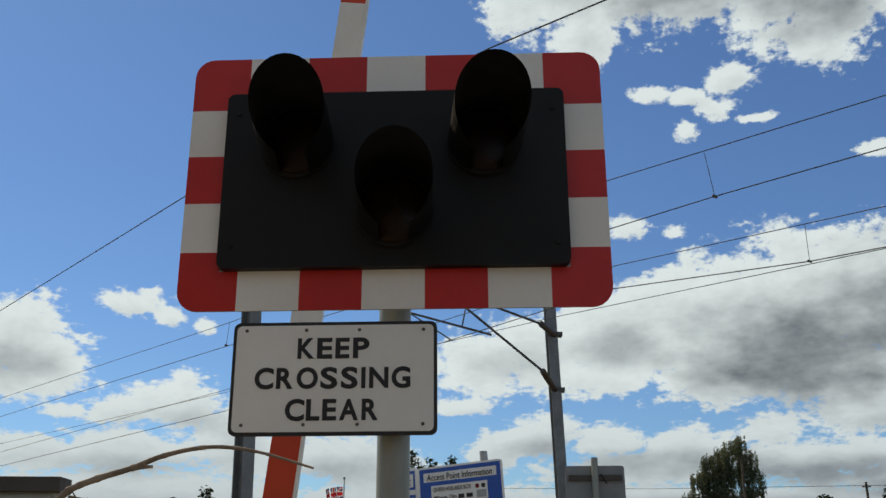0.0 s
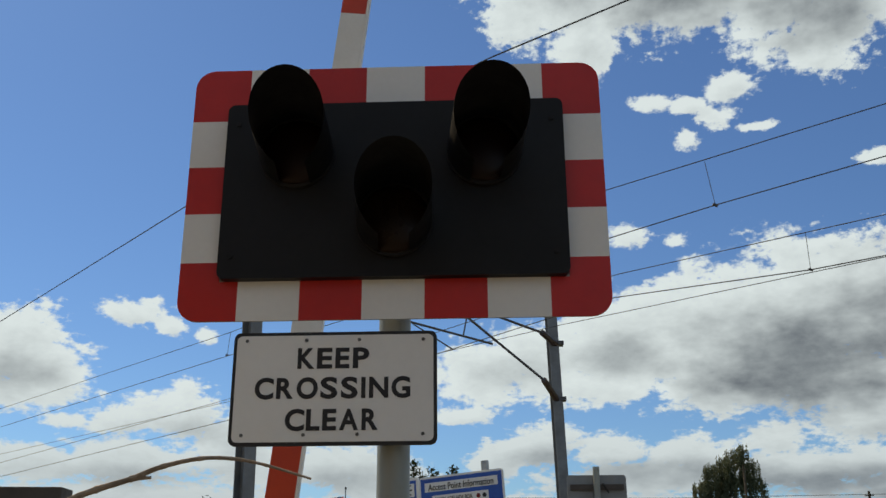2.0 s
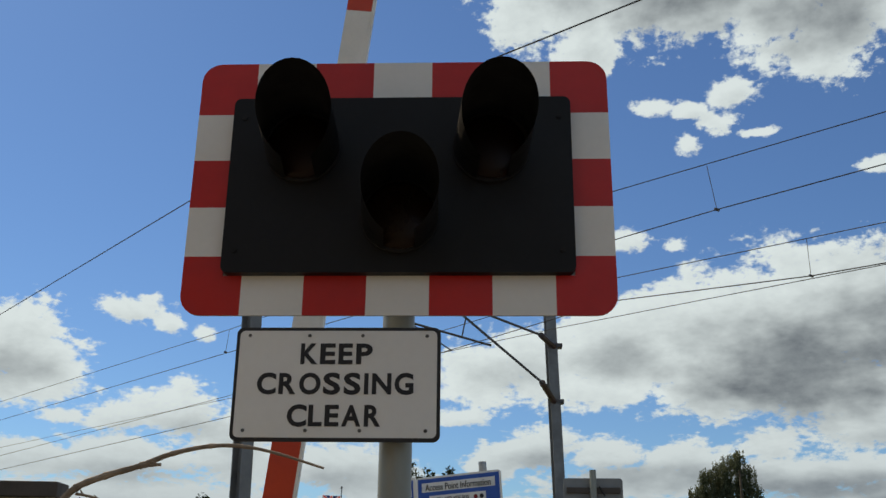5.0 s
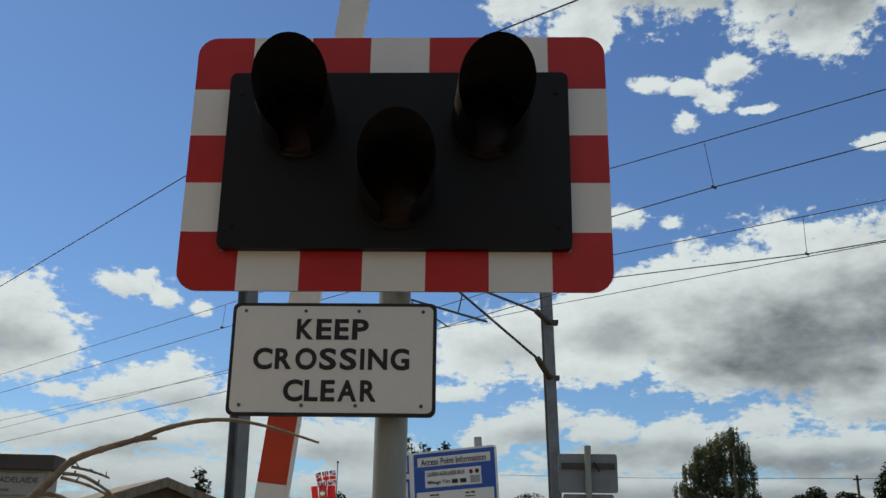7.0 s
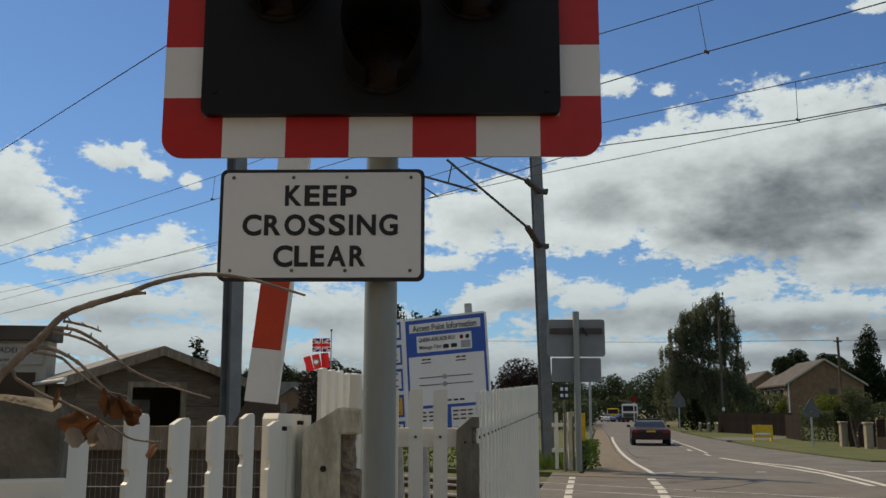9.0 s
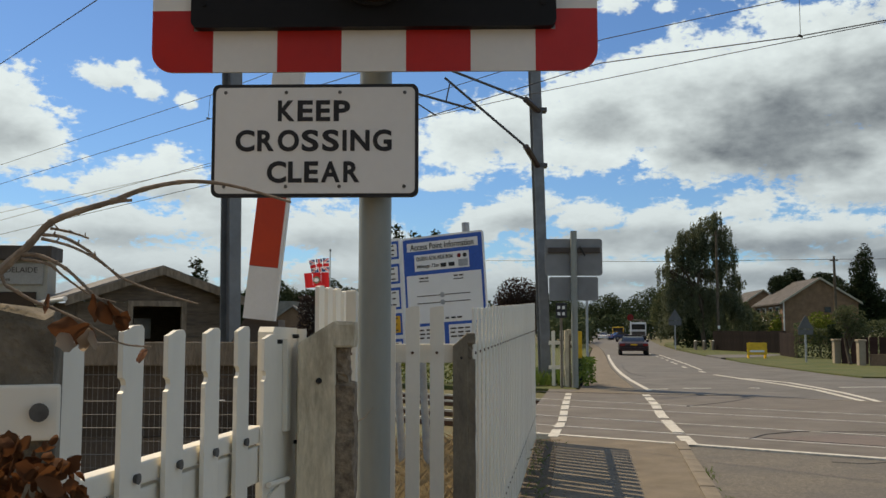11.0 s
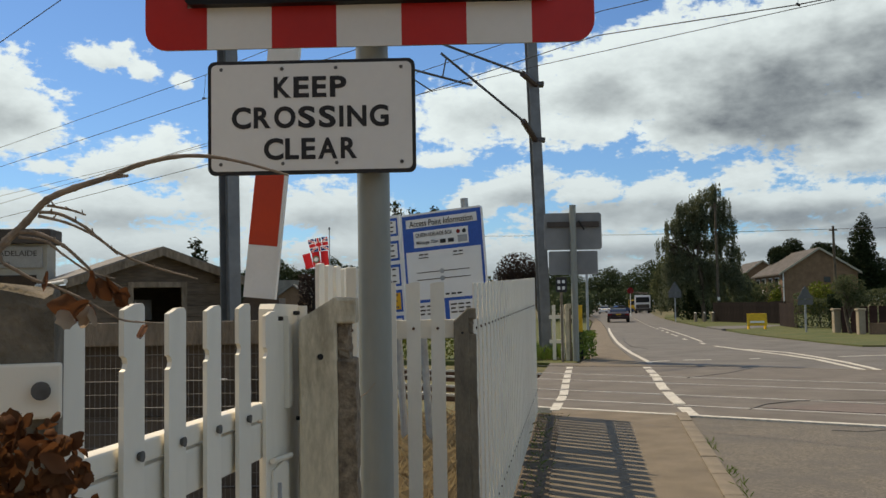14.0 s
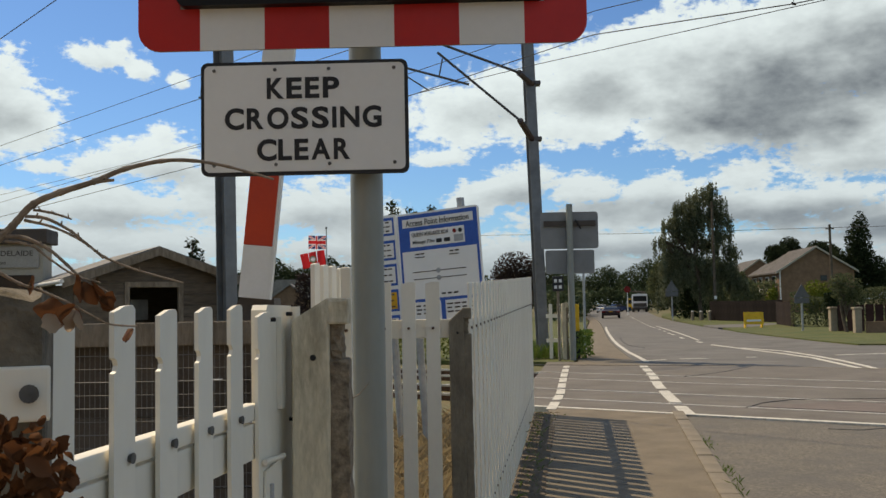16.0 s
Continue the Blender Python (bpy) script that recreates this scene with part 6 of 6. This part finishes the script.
def twig(pts, r0, r1, name="twig", y=0.69, bow=0.0, seed=0):
    rng = random.Random(seed)
    P = [Vector((x, y + bow * i / len(pts), z)) for i, (x, z) in enumerate(pts)]
    fine = []
    for i in range(len(P) - 1):                        # smooth the line between the nodes
        a, b = P[max(0, i - 1)], P[i]
        c, d = P[i + 1], P[min(len(P) - 1, i + 2)]
        for k in range(5):
            t = k / 5
            fine.append(0.5 * (2 * b + (c - a) * t + (2 * a - 5 * b + 4 * c - d) * t * t + (3 * b - a - 3 * c + d) * t ** 3))
    fine.append(P[-1])
    bm = bmesh.new()
    n = len(fine)
    for i in range(n - 1):
        ra = r0 + (r1 - r0) * i / (n - 1)
        rb_ = r0 + (r1 - r0) * (i + 1) / (n - 1)
        k = 1.22 if i % 5 == 0 else 1.0
        bm_tube(bm, fine[i] , fine[i + 1], ra * k * rng.uniform(0.94, 1.08), rb_ * rng.uniform(0.95, 1.06), 8)
        if i % 5 == 3 and r0 < 0.003:
            bm_tube(bm, fine[i], fine[i] + Vector((rng.uniform(-1, 1), rng.uniform(-1, 0), rng.uniform(0.2, 1))) * 0.004, ra * 0.8, ra * 0.4, 5)
    return part(name, bm, M_BARK, sap, smooth=True)


twig([(-0.42, 0.0), (-0.36, 0.6), (-0.27, 1.2), (-0.2, 1.44), (-0.161, 1.496), (-0.14, 1.52), (-0.124, 1.535), (-0.108, 1.552), (-0.087, 1.561), (-0.06, 1.569), (-0.037, 1.578), (-0.008, 1.584), (0.017, 1.584), (0.044, 1.579), (0.081, 1.568)], 0.0046, 0.0009, "stem", seed=1)
twig([(-0.06, 1.568), (-0.052, 1.5695), (-0.044, 1.57)], 0.0015, 0.0012, seed=2)
twig([(-0.107, 1.548), (-0.096, 1.546), (-0.085, 1.543), (-0.077, 1.54)], 0.0011, 0.0007, seed=3)
twig([(-0.113, 1.543), (-0.097, 1.541), (-0.078, 1.531), (-0.067, 1.522), (-0.051, 1.51), (-0.033, 1.502), (-0.015, 1.496), (0.01, 1.489)], 0.0014, 0.0006, seed=4)
twig([(-0.114, 1.54), (-0.094, 1.535), (-0.078, 1.528), (-0.065, 1.520), (-0.052, 1.509)], 0.0012, 0.0007, seed=5)
twig([(-0.128, 1.528), (-0.113, 1.526), (-0.095, 1.517), (-0.081, 1.505), (-0.068, 1.493), (-0.056, 1.487), (-0.042, 1.479)], 0.0017, 0.0007, seed=6)
twig([(-0.129, 1.524), (-0.108, 1.52), (-0.095, 1.51), (-0.074, 1.496), (-0.054, 1.49)], 0.0012, 0.0006, seed=7)
twig([(-0.2, 1.44), (-0.151, 1.508), (-0.14, 1.503), (-0.118, 1.491), (-0.104, 1.486), (-0.083, 1.477), (-0.063, 1.466), (-0.047, 1.458), (-0.026, 1.456)], 0.0016, 0.0006, seed=8)


def dead_leaf(name, c, L, rng, parent, leaf=M_LEAF_B):
    bm = bmesh.new()
    rows = []
    curl = rng.uniform(-1.6, 1.6)
    for i in range(7):
        t = i / 6
        w = L * 0.34 * math.sin(math.pi * min(1, t * 0.92 + 0.06)) ** 0.8
        row = []
        for j in (-2, -1, 0, 1, 2):
            x = j / 2 * w
            row.append(bm.verts.new((x * (1 + (rng.uniform(-0.25, 0.3) if abs(j) == 2 else 0)), L * (t - 0.5), curl * (x * x) / L * 1.6 + 0.5 * curl * L * (t - 0.5) ** 2 + rng.uniform(-1, 1) * L * 0.02)))
        rows.append(row)
    for a, b in zip(rows, rows[1:]):
        for j in range(4):
            bm.faces.new((a[j], a[j + 1], b[j + 1], b[j]))
    m = Matrix.Translation(c) @ Euler((rng.uniform(0, 6.3), rng.uniform(0, 6.3), rng.uniform(0, 6.3))).to_matrix().to_4x4()
    bmesh.ops.transform(bm, matrix=m, verts=bm.verts)
    return part(name, bm, leaf, parent, smooth=True)


rl = random.Random(21)
for x, z in ((-0.106, 1.489), (-0.061, 1.482), (-0.047, 1.476), (-0.095, 1.471), (-0.079, 1.466), (-0.033, 1.450), (-0.056, 1.483), (-0.068, 1.486), (-0.052, 1.472)):
    dead_leaf("leaf", (x, 0.688, z), rl.uniform(0.016, 0.026), rl, sap)
for x, z in ((-0.072, 1.460), (-0.068, 1.462), (-0.090, 1.461)):
    dead_leaf("leaf", (x, 0.685, z), rl.uniform(0.016, 0.022), rl, sap, M_LEAF_T)
clump = thing("dead_leaf_clump", "clump of curled brown dead beech leaves", "leaves")
for i in range(320):
    a, r = rl.uniform(0, 6.28), rl.random() ** 0.5
    dead_leaf("leaf", (-0.099 + 0.05 * r * math.cos(a), 0.62 + rl.uniform(-0.03, 0.03), 1.338 + 0.056 * r * math.sin(a)), rl.uniform(0.009, 0.021), rl, clump, M_LEAF_C if rl.random() < 0.7 else M_LEAF_B)
bm = bmesh.new()
bm_tube(bm, (-0.2, 0.66, 0), (-0.12, 0.63, 1.33), 0.006, 0.002, 8)
part("stem", bm, M_BARK, clump)


snap = thing("dead_twig", "thin dead twig caught on the sign pole", "twig")
part("stick", tube((-0.062, 2.22, 1.235), (-0.02, 2.238, 1.262), 0.0012, seg=6), M_BARK, snap)
part("stick", tube((-0.02, 2.238, 1.262), (0.0, 2.243, 1.285), 0.0009, seg=6), M_BARK, snap)


def grass(name, label, n, place, hmin, hmax, w, leaf, seed, lean=0.35):
    rng = random.Random(seed)
    V, F = [], []
    for _ in range(n):
        x, y, z = place(rng)
        h = rng.uniform(hmin, hmax)
        a = rng.uniform(0, 6.28)
        dx, dy = math.cos(a) * w, math.sin(a) * w
        lx, ly = rng.gauss(0, lean) * h, rng.gauss(0, lean) * h
        i = len(V)
        V += [(x - dx, y - dy, z), (x + dx, y + dy, z), (x + lx * 0.4, y + ly * 0.4, z + h * 0.6), (x + lx, y + ly, z + h * 0.95)]
        F += [(i, i + 1, i + 2), (i + 2, i + 1, i + 3)]
    ob = new(name, mesh_tris(name, V, F, leaf))
    return tagged(ob, label, "grass", kind="stuff")


grass("dry_grass", "tangled dry straw coloured grass behind the fence", 9000, lambda r: (lambda y: (r.uniform(-1.6, long_x(y) - 0.36), y, -0.12))(r.uniform(4.9, 12.0)), 0.12, 0.36, 0.006, M_STRAW, 31, 0.6)
grass("dry_grass", "tangled dry grass behind the gate", 3500, lambda r: (r.uniform(-1.5, -0.2), r.uniform(2.2, 4.4), -0.12), 0.15, 0.5, 0.005, M_STRAW, 34, 0.5)


M_LITTER = leaf_mat("brown litter", (0.12, 0.085, 0.05), (0.20, 0.15, 0.09))


def foot_strip(r):
    y = r.uniform(4.6, 12.9)
    return (long_x(y) + 0.03 + abs(r.gauss(0, 0.11)), y, 0.0)


grass("weed_strip", "weeds and grass along the foot of the fence", 240, foot_strip, 0.01, 0.06, 0.005, M_BLADE, 32, 0.9)
grass("leaf_litter", "brown litter along the foot of the fence", 5200, foot_strip, 0.003, 0.015, 0.009, M_LITTER, 33, 1.2)
solo("soil_strip", slab([(long_x(4.6) + 0.0, 4.6), (long_x(4.6) + 0.3, 4.6), (long_x(8) + 0.26, 8), (long_x(11) + 0.3, 11), (long_x(12.9) + 0.2, 12.9), (long_x(12.9), 12.9)], -0.2, 0.006), M_SOIL, "bare soil along the foot of the fence", "soil", kind="structure")
grass("kerb_weeds", "small grass tufts in the kerb joint", 90, lambda r: (lambda y: (kx(y) + 0.03 + abs(r.gauss(0, 0.04)), y, -0.018))(r.choice((7.6, 8.4, 9.9)) + r.gauss(0, 0.2)), 0.015, 0.06, 0.005, M_BLADE, 35, 0.7)
grass("verge_grass", "long green grass beside the far fence", 3000, lambda r: (r.uniform(0.4, 3.2), r.uniform(25.2, 29), 0.02), 0.1, 0.45, 0.02, M_BLADE, 36, 0.4)


def motions():
    # the saloon drives away along the street at a steady pace
    rows = []
    for t, x, y in ((0, 3.2, -20), (3, 4.4, 1.5), (6, 6.6, 22.5), (7.5, 7.5, 33), (9, 8.6, 43.6), (10.5, 9.9, 53.5), (12, 11.05, 63.2), (12.5, 11.35, 66.2), (14, 12.4, 75.8), (14.5, 12.75, 79), (16, 14.3, 90.5)):
        rows.append((t, pose(x + 0.15 + 0.0055 * max(y, 0), y + 2.1, -0.03, 0, 0, -8.5)))
    walk(dark_car, rows)
    walk(tk, [(t, pose(x, y, -0.02, 0, 0, 170)) for t, x, y in ((0, 26.0, 160), (8, 25.2, 148), (10, 26.6, 147), (12, 27.9, 147), (16, 28.1, 147))])
    walk(yv, [(t, pose(x, y, -0.02, 0, 0, 170)) for t, x, y in ((0, 23.6, 156), (8, 24.0, 155), (12, 26.6, 155), (13.5, 28.0, 155), (16, 28.6, 155))])
    walk(white_car, [(0, pose(22.0, 152, -0.02, 0, 0, -10)), (9, pose(22.8, 152, -0.02, 0, 0, -10)), (16, pose(22.2, 146, -0.02, 0, 0, -10))])
    # the flags flutter: three stiff panels each, hinged one on the next
    for (f, panels, seg), ph, droop in ((flag_a, 0.0, 8), (flag_b, 1.7, 14)):
        rows = [[], [], []]
        for k in range(0, 81):
            t = k * 0.2
            m = Matrix.Identity(4)
            for i in range(3):
                yaw = 20 * math.sin(2.9 * t + ph - 1.1 * i) + 9 * math.sin(5.3 * t + 2 * ph - 0.7 * i)
                dip = -droop * 0.5 + 5 * math.sin(1.7 * t + ph - 0.6 * i)
                m = m @ pose(0, 0, 0, 0, dip * 0.6, yaw * (0.5 if i == 0 else 0.8))
                rows[i].append((t, m.copy()))
                m = m @ Matrix.Translation((-seg, 0, 0))
        for i in range(3):
            walk(panels[i], rows[i])


motions()
